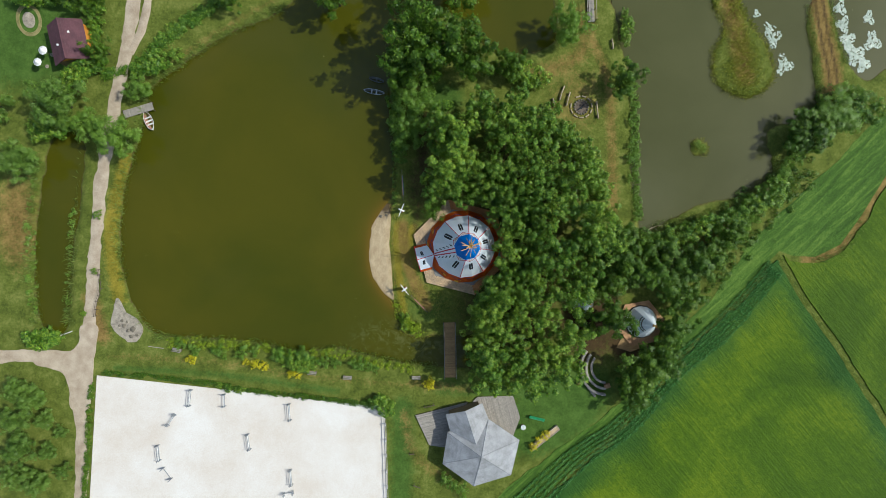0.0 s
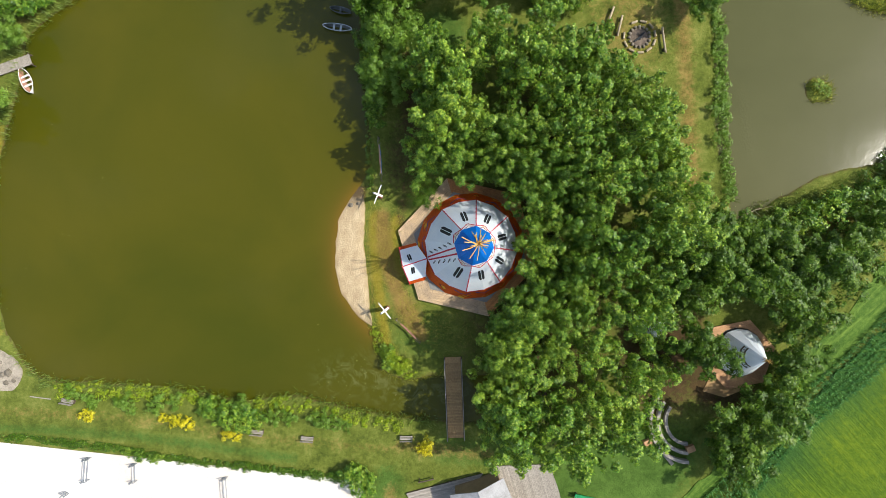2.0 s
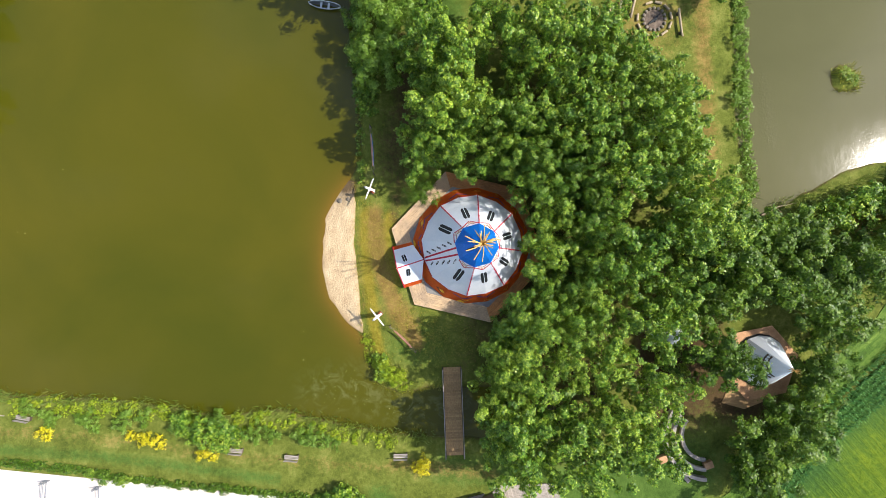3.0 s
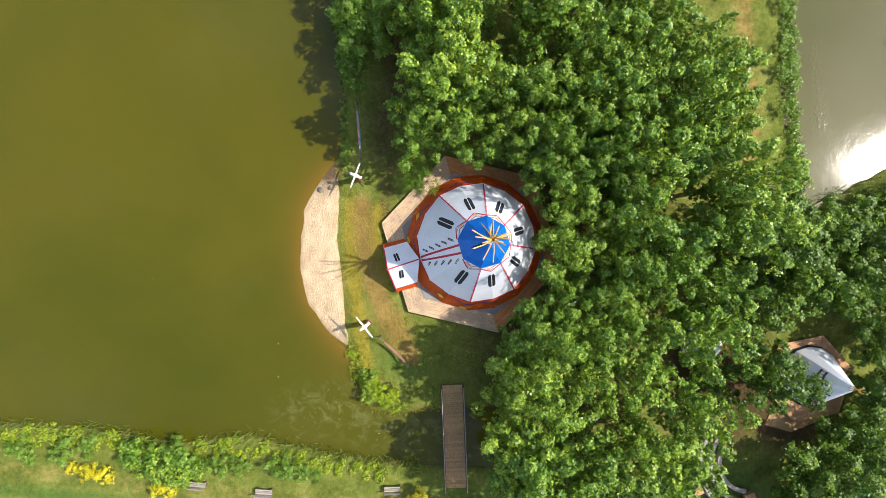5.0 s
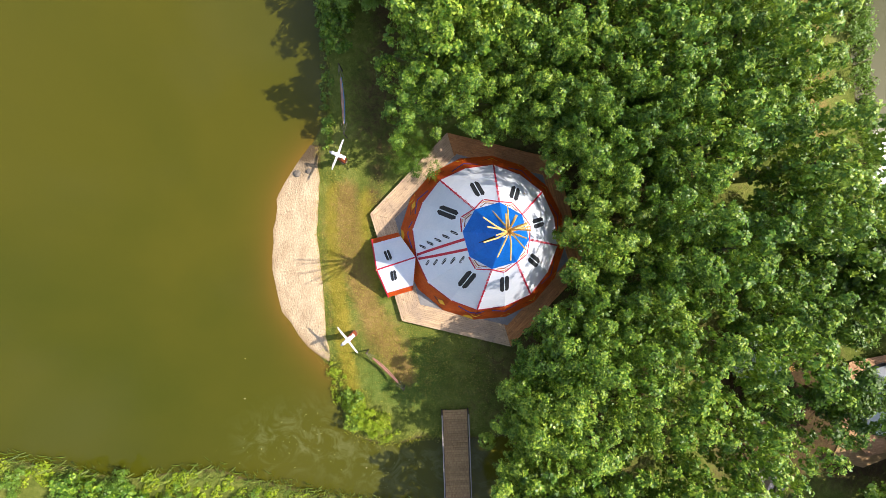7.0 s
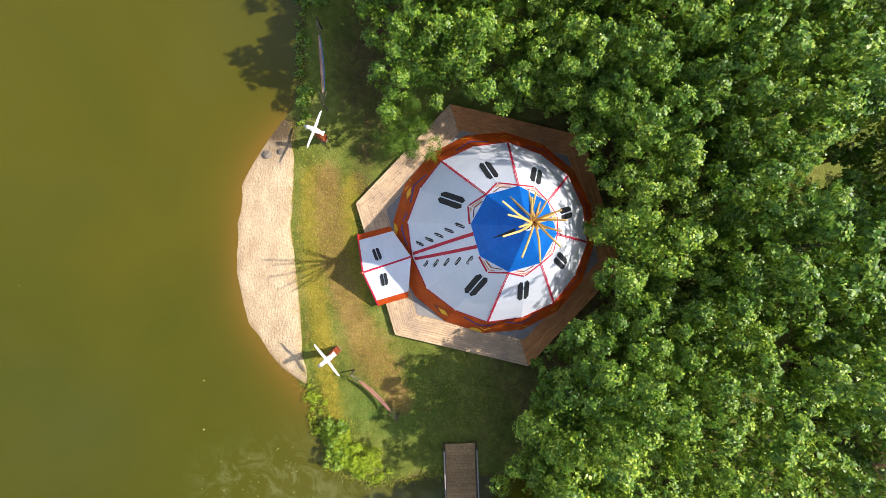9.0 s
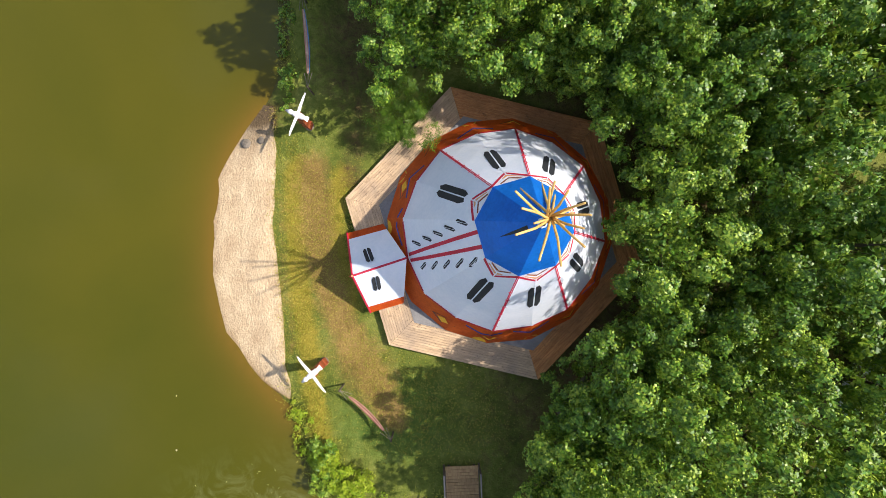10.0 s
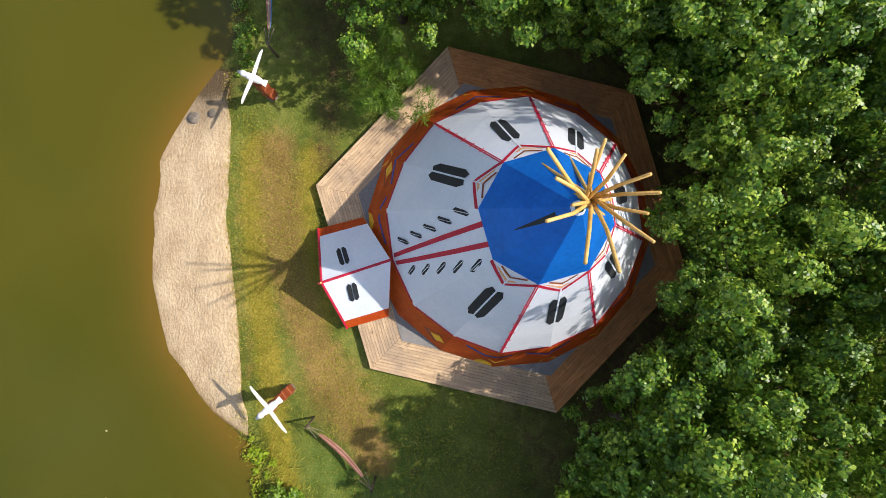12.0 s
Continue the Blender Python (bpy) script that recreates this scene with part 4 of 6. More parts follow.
# far trees: kind, x, y, crown radius, label
FAR = [("far_alder", -7.7, 31.4, 4.6), ("far_alder", -2.6, 30.0, 4.4), ("far_alder", -8.6, 26.5, 3.2), ("willow", -7.0, 22.3, 3.0), ("far_alder", 1.0, 28.0, 3.2), ("willow", -8.4, 18.2, 2.4),
       ("willow", 16.4, 34.2, 2.6), ("far_alder", 25.6, 26.2, 2.6), ("far_alder", 53.9, 17.6, 2.9), ("far_alder", 56.2, 19.4, 3.0), ("willow", 59.8, 21.0, 3.2),
       ("far_alder", 24.8, 0.2, 3.4), ("far_alder", 25.5, -3.9, 3.3), ("far_alder", 30.0, -4.2, 3.2), ("far_alder", 35.0, -3.3, 3.3), ("far_alder", 34.6, -8.0, 3.0), ("far_alder", 38.6, -2.4, 2.7),
       ("far_alder", 28.0, -20.0, 3.4), ("far_alder", 32.0, -17.2, 3.0), ("far_alder", 27.0, -23.0, 2.8), ("far_alder", 34.0, -12.6, 2.4), ("far_alder", 21.9, -6.2, 2.6), ("far_alder", 23.6, -11.2, 2.9),
       ("willow", -52.8, 16.8, 2.8), ("orchard", -61.3, 22.0, 3.1), ("willow", -57.3, 18.6, 2.1), ("orchard", -67.0, 13.4, 2.5), ("far_alder", -55.4, 30.4, 1.7), ("willow", -49.9, 24.6, 1.7), ("orchard", -68.7, -21.8, 1.6), ("orchard", -66.2, -23.1, 1.8), ("orchard", -68.4, -26.5, 1.9), ("orchard", -64.8, -26.8, 1.3), ("orchard", -68.0, -30.9, 2.0), ("orchard", -64.5, -31.8, 1.2), ("orchard", -68.9, -35.2, 1.7), ("orchard", -65.7, -36.1, 1.7), ("orchard", -62.6, -35.0, 1.0), ("orchard", -62.9, -28.9, 0.9),
       ("far_alder", -19.4, 38.6, 2.9), ("far_alder", -35.9, 38.6, 1.9), ("far_alder", -57, 38.0, 2.4), ("far_alder", -0.5, 39.3, 4.6),
       ("orchard", -72, 22, 2.6), ("far_alder", 32.2, -0.8, 2.6), ("far_alder", 28.4, 0.8, 2.6), ("far_alder", 42.5, 1.6, 2.4), ("far_alder", 7.6, 28.5, 2.2)]
LABELS = {"far_alder": "dark green broadleaf tree beside the water", "willow": "light green willow tree on the bank", "orchard": "grey-green leafy tree on the meadow"}
for i, (key, x, y, r) in enumerate(FAR):
    plant("tree", key, x, y, r / 2.9, i + 100, LABELS[key], "tree", "trees round the ponds", 0.55 if x > 50 else 0.72 if x > 20 else 1.0)

# single bushes: kind, line, count, radius
BUSHES = [("pale_bush", [(-45, -15.7), (-28, -17.4), (-14, -19)], 16, 0.75), ("bush", [(-29, -17.4), (-26, -17.9), (-23, -17.9)], 6, 1.1), ("bush", [(-9.6, -10.9), (-8.6, -13.6)], 4, 0.5),
          ("pale_bush", [(27.2, 23), (27.2, 16), (27.6, 9)], 4, 0.6), ("bush", [(50.6, 9.2), (45.5, 5.4), (38.5, 3.4), (33, 1.4), (30, 0.2)], 18, 1.3), ("pale_bush", [(54, 15), (50, 9), (45, 3), (40, -2.5)], 14, 1.2),
          ("bush", [(-38.5, -21.9), (-34.5, -22.6)], 4, 0.55), ("bush", [(-12.6, -24.2), (-12.0, -25.6), (-13.4, -24.0)], 5, 1.1), ("bush", [(-50, 27.5), (-45, 30.3)], 6, 1.2), ("bush", [(-60.5, 26.5), (-57.5, 28.5), (-56, 29.3)], 7, 1.2),
          ("bush", [(-61.5, 19), (-66, 18)], 5, 1.4), ("bush", [(-66.5, -14.3), (-63, -14)], 6, 1.2), ("bush", [(-9.9, 14), (-10.2, 18), (-10.4, 22), (-10.9, 29)], 14, 0.9), ("bush", [(8, 28.5), (11, 26.6), (13.5, 27)], 7, 1.3),
          ("bush", [(14.4, 18.6), (18.6, 15.4), (20.8, 12), (22.2, 8)], 16, 1.25), ("bush", [(22, -6), (19, -8.5), (20.5, -14)], 5, 1.2), ("bush", [(26.5, 33), (26.4, 38)], 6, 0.8), ("bush", [(28, -24), (31, -19), (35, -13.5)], 8, 1.2), ("bush", [(58.6, 23), (62, 22), (67, 22)], 7, 1.4),
          ("bush", [(-57.5, 33), (-55.8, 38)], 5, 1.0), ("bush", [(-67.5, 39), (-60, 38.6)], 6, 1.3), ("pale_bush", [(-3, -37.5), (0, -38.6)], 3, 1.0), ("pale_bush", [(61, 24), (66, 25)], 4, 1.2)]
for bi, (key, line, count, r) in enumerate(BUSHES):
    c = curve_through(line, 0.3)
    for j in range(count):
        q = c[int((j + rng.uniform(0.1, 0.9)) / count * (len(c) - 1))]
        plant("bush", key, q[0] + rng.uniform(-0.5, 0.5), q[1] + rng.uniform(-0.5, 0.5), r * rng.uniform(0.7, 1.3), 300 + bi * 40 + j, "low leafy green bush on the bank", "bush", "bushes on the banks")


def hedge(name, seed, lines, r, tall, density, length, mat, label, category):
    """A grown-together strip of shrubs: leafy clumps of uneven size along lines of (points, breadth)."""
    rg = np.random.default_rng(seed)
    P = []
    for pts, breadth in lines:
        c = curve_through(pts, 0.2)
        n = int(len(c) * 0.2 * max(breadth, 0.6) * density)
        P.append(c[rg.integers(0, len(c), n)] + rg.uniform(-0.5, 0.5, (n, 2)) * breadth)
    P = np.vstack(P)
    s = rg.uniform(0.55, 1.3, len(P)) * (0.75 + 0.5 * np.array([noise.noise((x * 0.3, y * 0.3, seed)) for x, y in P]))
    per = int(46 * (r / length) ** 1.2 / 4)
    own = np.repeat(np.arange(len(P)), per)
    u = unit(rg.normal(size=(len(own), 3)))
    u[:, 2] = np.abs(u[:, 2])
    rr = (0.45 + 0.55 * rg.uniform(0, 1, len(own)) ** 0.5) * s[own]
    z0 = np.maximum(height(P[:, 0], P[:, 1]), -0.35)
    pos = np.stack([P[own, 0] + u[:, 0] * r * rr, P[own, 1] + u[:, 1] * r * rr, z0[own] + u[:, 2] * tall * rr + 0.05], 1)
    nrm = unit(u * 0.8 + np.array([0, 0, 0.4]) + rg.normal(size=(len(own), 3)) * 0.45)
    return tagged(new(name, quads_mesh(name, leaf_quads(rg, pos, nrm, length * 1.1, length * 0.7, True), M[mat])), label, category, kind="stuff")


hedge("clipped_hedge", 1, [([(-56.8, -19.9), (-49, -20.6), (-40, -21.7), (-33.6, -22.9), (-24, -24.1), (-14.5, -25.3)], 0.7)], 0.38, 0.6, 15, 0.16, "leaf_dark", "dark clipped hedge along the riding arena", "hedge")
hedge("track_hedge", 2, [([(-58.6, -21.5), (-59.2, -30), (-60, -40), (-60.4, -48)], 0.7)], 0.45, 0.7, 10, 0.18, "leaf_dark", "low dark hedge between track and arena", "hedge")
hedge("bank_shrubs", 3, [([(-47, -15.0), (-40, -15.3), (-31, -16.3), (-26.5, -17.5), (-20, -17.2), (-13, -18.8), (-8, -19.6)], 1.6)], 0.5, 0.55, 2.6, 0.17, "herb", "tangled waterside herbs on the south bank", "shrubs")
hedge("lake_shrubs", 4, [([(28.0, 25), (28.3, 18), (28.3, 12), (28.9, 5)], 1.3)], 0.55, 0.8, 6.0, 0.2, "leaf_light", "green shrub strip along the lake", "shrubs")
hedge("field_shrubs", 5, [([(62, 24), (57, 15.5), (51, 7.5), (45, 0.6), (40, -4.5), (36.5, -9.5)], 5.5), ([(48, 9), (42, 4), (35, 1.5)], 3.0)], 1.0, 1.5, 0.7, 0.28, "leaf_dark", "dense dark scrub between lake and field", "shrubs")
hedge("ditch_shrubs", 6, [([(-67.8, 14), (-68, 0), (-67.8, -10)], 1.4), ([(-61.6, 6), (-62.2, -1), (-62.6, -9)], 0.7)], 0.5, 0.7, 1.8, 0.2, "leaf_light", "pale green scrub along the ditch", "shrubs")
hedge("meadow_hedge", 7, [([(-51.2, 27.8), (-47.2, 32.4), (-39.4, 38), (-33, 42)], 1.7), ([(-53, 28), (-56, 27)], 1.2)], 0.8, 1.0, 7.0, 0.2, "leaf", "tall green hedge above the pond path", "hedge")
hedge("shore_herbs", 8, [([(-10.7, -8.7), (-10.1, -10.6), (-9.3, -12.4), (-8.2, -13.5), (-6.2, -13.9)], 1.3)], 0.32, 0.4, 6, 0.11, "herb", "bright yellow-green herbs along the island shore", "herbs")
hedge("reed_fringe", 9, [([(-10.8, 7.0), (-10.7, 10), (-10.9, 15), (-11.1, 22)], 0.9)], 0.32, 0.5, 7, 0.12, "leaf", "dark green waterside plants in tree shade", "herbs")
for j, (x, y) in enumerate([(-42.7, -17.7), (-34.3, -18.2), (-33.0, -18.5), (-31.5, -18.8), (-27.1, -20), (-26.2, -20.2), (-5.0, -21.6), (-5.6, -21.9), (-5.2, -22.3), (13.6, -30.4), (11.6, -32.2), (12.6, -31.2)]):
    plant("goldenrod", "goldenrod", x, y, rng.uniform(0.6, 0.9), 60 + j, "yellow blooming goldenrod clump in the grass", "goldenrod", "goldenrod clumps")
for x, y, r in ((38.6, 16.7, 0.5), (39.4, 16.1, 0.45)):
    plant("bush", "bush", x, y, r, 33, "low bush on the small lake island", "bush", "", 0.6)
plant("bush", "pine", -4.6, 5.9, 1.35, 3, "dark needle-leaved shrub at the deck's edge", "bush")
for j, (x, y, s) in enumerate([(-8.3, -12.4, 0.75), (-8.8, -11.5, 0.6), (-7.7, -13.1, 0.7), (-7.0, -12.6, 0.55)]):
    plant("bush", "herb_bush", x, y, s, 940 + j, "bright leafy shrub at the island tip", "bush", "bushes on the banks")
for j, (x, y, s) in enumerate([(-57.2, 5.2, 0.6), (-57.8, -3.8, 0.5), (-59.6, -10.4, 0.4)]):
    plant("bush", "bush", x, y, s, 900 + j, "small bush at the edge of the track", "bush")


def scatter(name, rng, lines, density, tall, width, lean, material, label, category):
    """A stand of blades along lines, given as (points, breadth)."""
    base = []
    for pts, breadth in lines:
        c = curve_through(pts, 0.25)
        n = int(len(c) * 0.25 * breadth * density)
        q = c[rng.integers(0, len(c), n)] + rng.normal(size=(n, 2)) * breadth * 0.35
        base.append(q)
    q = np.vstack(base)
    d = pond_distance(q[:, 0], q[:, 1])
    q, d = q[d > -0.7], d[d > -0.7]
    z = np.maximum(height(q[:, 0], q[:, 1], d), -0.7)
    B = blades(rng, np.stack([q[:, 0], q[:, 1], z - 0.03], 1), tall, width, lean)
    return tagged(new(name, quads_mesh(name, B, M[material])), label, category, kind="stuff")


nrg = np.random.default_rng(9)
scatter("reeds", nrg, [(shore_out[:9], 1.2), (shore_out[9:], 1.0), ([(28.1, 25), (28, 12), (29.2, 5), (34, 4), (44.6, 7.4), (51, 11), (51.6, 15)], 1.0), 
                       ([(-61.2, 16), (-61.4, 1.6), (-62.3, -12)], 1.2), ([(-66.6, 14), (-67.6, 0), (-67, -12)], 1.2), ], 26, 0.8, 0.06, 0.75, "reed", "green reeds and tall grass on the shore", "reeds")
scatter("dyke_grass", nrg, [([(58.9, 23), (58.4, 29), (57.3, 37), (55.8, 44)], 0.8), ([(60.6, 44), (61.4, 36), (63.4, 30.5)], 0.8)], 40, 0.45, 0.08, 0.8, "reed", "short grass along the dyke", "grass")
scatter("island_sedge", nrg, [([tuple(p) for p in ISLE_BIG[::6]], 1.0), ([tuple(p) for p in ISLE_SMALL[::5]], 0.35), ([(44.2, 42), (45.6, 34), (44.2, 29), (46, 26), (47.8, 29), (46.4, 33)], 3.0), ([(38.2, 16.4), (39.6, 16.4)], 1.1)],
        40, 0.5, 0.07, 0.9, "blade", "dense sedge on the lake islands", "sedge")
scatter("shore_grass", nrg, [([(-10.95, 9), (-10.9, 15), (-11.2, 22)], 0.9), ([(-11.0, -8.8), (-10.2, -11.6), (-9, -13.6), (-6.6, -14.4), (-3, -14.1)], 1.2), ([(-10.3, -8.5), (-9.3, -11.5), (-8.2, -13.4)], 2.2)],
        90, 0.2, 0.025, 1.0, "blade", "long bright grass along the island shore", "grass")
scatter("beach_fringe", nrg, [([(-11.0, -8.4), (-11.1, -6.5), (-11.15, -4), (-11.4, -1.0), (-11.55, 1.2), (-11.4, 3.3), (-11.35, 5), (-11.5, 6.8)], 0.3)], 260, 0.1, 0.022, 1.2, "straw", "ragged grass tufts at the edge of the sand", "grass")
scatter("meadow_grass", nrg, [([(-10.3, 4.5), (-10.4, 1), (-10.3, -3), (-9.9, -7)], 2.0), ([(-8, 3), (-8.6, 0), (-7.4, -5), (-6, -8)], 3.0), ([(-5, -9), (-1, -9.5)], 4.0)],
        300, 0.07, 0.022, 1.3, "straw", "short trodden grass beside the beach", "grass")
scatter("green_tufts", nrg, [([(-10.5, 5.0), (-10.6, 1), (-10.5, -3), (-10.1, -7), (-9.4, -10)], 1.5), ([(-7.6, 2.6), (-8.2, 0), (-7.2, -5), (-6, -8)], 2.0), ([(-6, -9.4), (-2, -10)], 3.0)],
        70, 0.1, 0.026, 1.2, "blade", "uneven green grass tufts beside the beach", "grass")
rows = []
for k in range(6):
    o = k * 0.78
    rows.append(([(8 + o, -41.6 + o * 0.1 - o * 0.9), (17.4 + o * 0.7, -33.4 - o * 0.6), (25.7 + o * 0.7, -27.8 - o * 0.55), (33.0 + o * 0.6, -19.4 - o * 0.6), (42 + o * 0.6, -11.8 - o * 0.6), (50.5 + o * 0.5, -2.4 - o * 0.5)], 0.3))
scatter("maize_rows", nrg, rows, 130, 0.5, 0.08, 0.6, "maize", "dark green maize rows along the field edge", "crop")
scatter("creek_sedge", nrg, [([tuple(p) for p in CREEK[::3]], 0.6), ([(58.4, -2.4), (62.8, -0.4), (66.5, 4.4)], 1.2)], 20, 0.5, 0.08, 0.8, "reed", "dark sedge along the field ditch", "sedge")


def lily_raft(x, y, r, count, seed):
    rg = np.random.default_rng(seed)
    a = rg.uniform(0, 2 * math.pi, count)
    q = np.sqrt(rg.uniform(0, 1, count)) * r * (1 + 0.4 * np.sin(3 * a + seed))
    pos = np.stack([x + q * np.cos(a), y + q * np.sin(a) * 1.2, np.full(count, WATER + 0.02)], 1)
    nrm = unit(np.array([[0, 0, 1.0]]) + rg.normal(size=(count, 3)) * 0.05)
    return tagged(new("lily_pads", quads_mesh("lily_pads", leaf_quads(rg, pos, nrm, 0.3, 0.3), M["lily"])), "pale lily pads floating on the water", "lily pads", kind="stuff")


for j, (x, y, r, c) in enumerate([(51.2, 34.2, 1.1, 110), (50.5, 35.8, 0.8, 60), (53.1, 29.9, 1.2, 130), (48.4, 38.2, 0.5, 25), (62.4, 39.4, 0.9, 150), (62.9, 36.6, 1.0, 200), (63.7, 33.9, 1.1, 260), (64.9, 31.8, 1.3, 320), (66.4, 30.2, 1.0, 220), (67.9, 34.0, 1.2, 200), (67.2, 37.8, 0.8, 90)]):
    lily_raft(x, y, r, c, j)


# flecks of weed drifting in the channel
wg = np.random.default_rng(77)
q = curve_through([(-17, -15), (-12, -13.5), (-10.5, -15.5), (-7, -16.4), (-4, -16)], 0.1)
q = q[wg.integers(0, len(q), 60)] + wg.normal(size=(60, 2)) * np.array([1.6, 0.9])
q = q[pond_distance(q[:, 0], q[:, 1]) < -0.2]
weed = leaf_quads(wg, np.stack([q[:, 0], q[:, 1], np.full(len(q), WATER + 0.012)], 1), unit(np.array([[0, 0, 1.0]]) + wg.normal(size=(len(q), 3)) * 0.03), 0.12, 0.05)
tagged(new("drifting_weed", quads_mesh("drifting_weed", weed, M["weed"])), "pale flecks of drifting water weed", "water weed", kind="stuff")


# ---- tipi ----
class Cone:
    """A many-sided tent cover between a base ring and an apex; angles in degrees from the door axis."""

    def __init__(self, centre, radius, z0, apex, axis, sides=16, flat=0.0):
        self.c, self.r, self.z0, self.apex, self.axis, self.step, self.flat = centre, radius, z0, Vector(apex), axis, 360 / sides, flat

    def at(self, ang, s, out=0.0, wide=0.0):
        r = self.r * (1 - s) + 0.02
        ang += math.degrees(wide / r)
        m = (ang % self.step) - self.step / 2
        # every second corner draws in towards the top, where the cover is eight-sided
        i = math.floor(ang / self.step + 1e-9)
        draw = 1 - self.flat * min(1.0, max(0.0, s / 0.66))
        r0, r1 = (self.r * (draw if (i + e) % 2 == 0 else 1) for e in (0, 1))
        f0, f1 = radians(self.step / 2 + m), radians(self.step / 2 - m)
        k = r0 * r1 * math.sin(radians(self.step)) / (r0 * math.sin(f0) + r1 * math.sin(f1))
        a = radians(ang + self.axis)
        b = Vector((self.c[0] + k * math.cos(a), self.c[1] + k * math.sin(a), self.z0))
        p = b + (self.apex - b) * s
        f = radians(ang - m + self.axis)
        return p + (Vector((math.cos(f), math.sin(f), 0)) * 0.85 + Vector((0, 0, 0.5))) * out

    def strip(self, a0, a1, s0, s1, out=0.0, rows=4):
        """Cover cloth from angle a0 to a1 and from s0 to s1 of the way up, split along the poles, with a hem behind."""
        n = max(1, round(abs(a1 - a0) / self.step))
        ring = abs(abs(a1 - a0) - 360) < 1e-6
        cols = n if ring else n + 1
        V, Fs = [], []
        for i in range(rows + 1):
            t = s0 + (s1 - s0) * i / rows
            for k in range(cols):
                a = a0 + (a1 - a0) * k / n
                f = radians(a + self.axis)
                V.append(self.at(a, t) + Vector((math.cos(f), math.sin(f), 0.5)) * out)
        for i in range(rows):
            for k in range(n):
                p, q = i * cols + k, i * cols + (k + 1) % cols
                Fs.append((p, q, q + cols, p + cols))
        return V, Fs

    def shape(self, ang, pts, out):
        """A flat cut-out on the cover: pts are (metres aside, share of the way up)."""
        V = [self.at(ang, s, out, w) for w, s in pts]
        return V, [tuple(range(len(V)))]

    def line(self, ang, pts, width, out):
        """A sewn band along pts, width in metres."""
        V, Fs = [], []
        for w, s in pts:
            V += [self.at(ang, s, out, w - width / 2), self.at(ang, s, out, w + width / 2)]
        for i in range(len(pts) - 1):
            Fs.append((2 * i, 2 * i + 1, 2 * i + 3, 2 * i + 2))
        return V, Fs

    def belt(self, a0, a1, s0a, s0b, s_wide, out):
        """A band that runs round the cover from (a0, s0a) to (a1, s0b)."""
        n = max(2, int(abs(a1 - a0) / 4))
        V, Fs = [], []
        for i in range(n + 1):
            a, s = a0 + (a1 - a0) * i / n, s0a + (s0b - s0a) * i / n
            V += [self.at(a, s - s_wide / 2, out), self.at(a, s + s_wide / 2, out)]
        for i in range(n):
            Fs.append((2 * i, 2 * i + 1, 2 * i + 3, 2 * i + 2))
        return V, Fs


def feather(c, ang, s0, s1, half, tilt, parent, out, name="feather"):
    """A black feather in two vanes with a white quill between."""
    d = (s1 - s0)
    for sg in (-1, 1):
        vane = [(sg * 0.03, s0 + d * 0.06), (sg * half * 0.55, s0), (sg * half, s0 + d * 0.14), (sg * half, s0 + d * 0.85), (sg * half * 0.6, s1), (sg * 0.03, s1 - d * 0.05)]
        part(name, c.shape(ang + tilt, vane if sg > 0 else vane[::-1], out), M["black"], parent, "black feather vane painted on canvas")
    part("quill", c.line(ang + tilt, [(0, s0 + d * 0.1), (0, s1 + d * 0.36)], 0.05, out + 0.003), M["canvas"], parent)


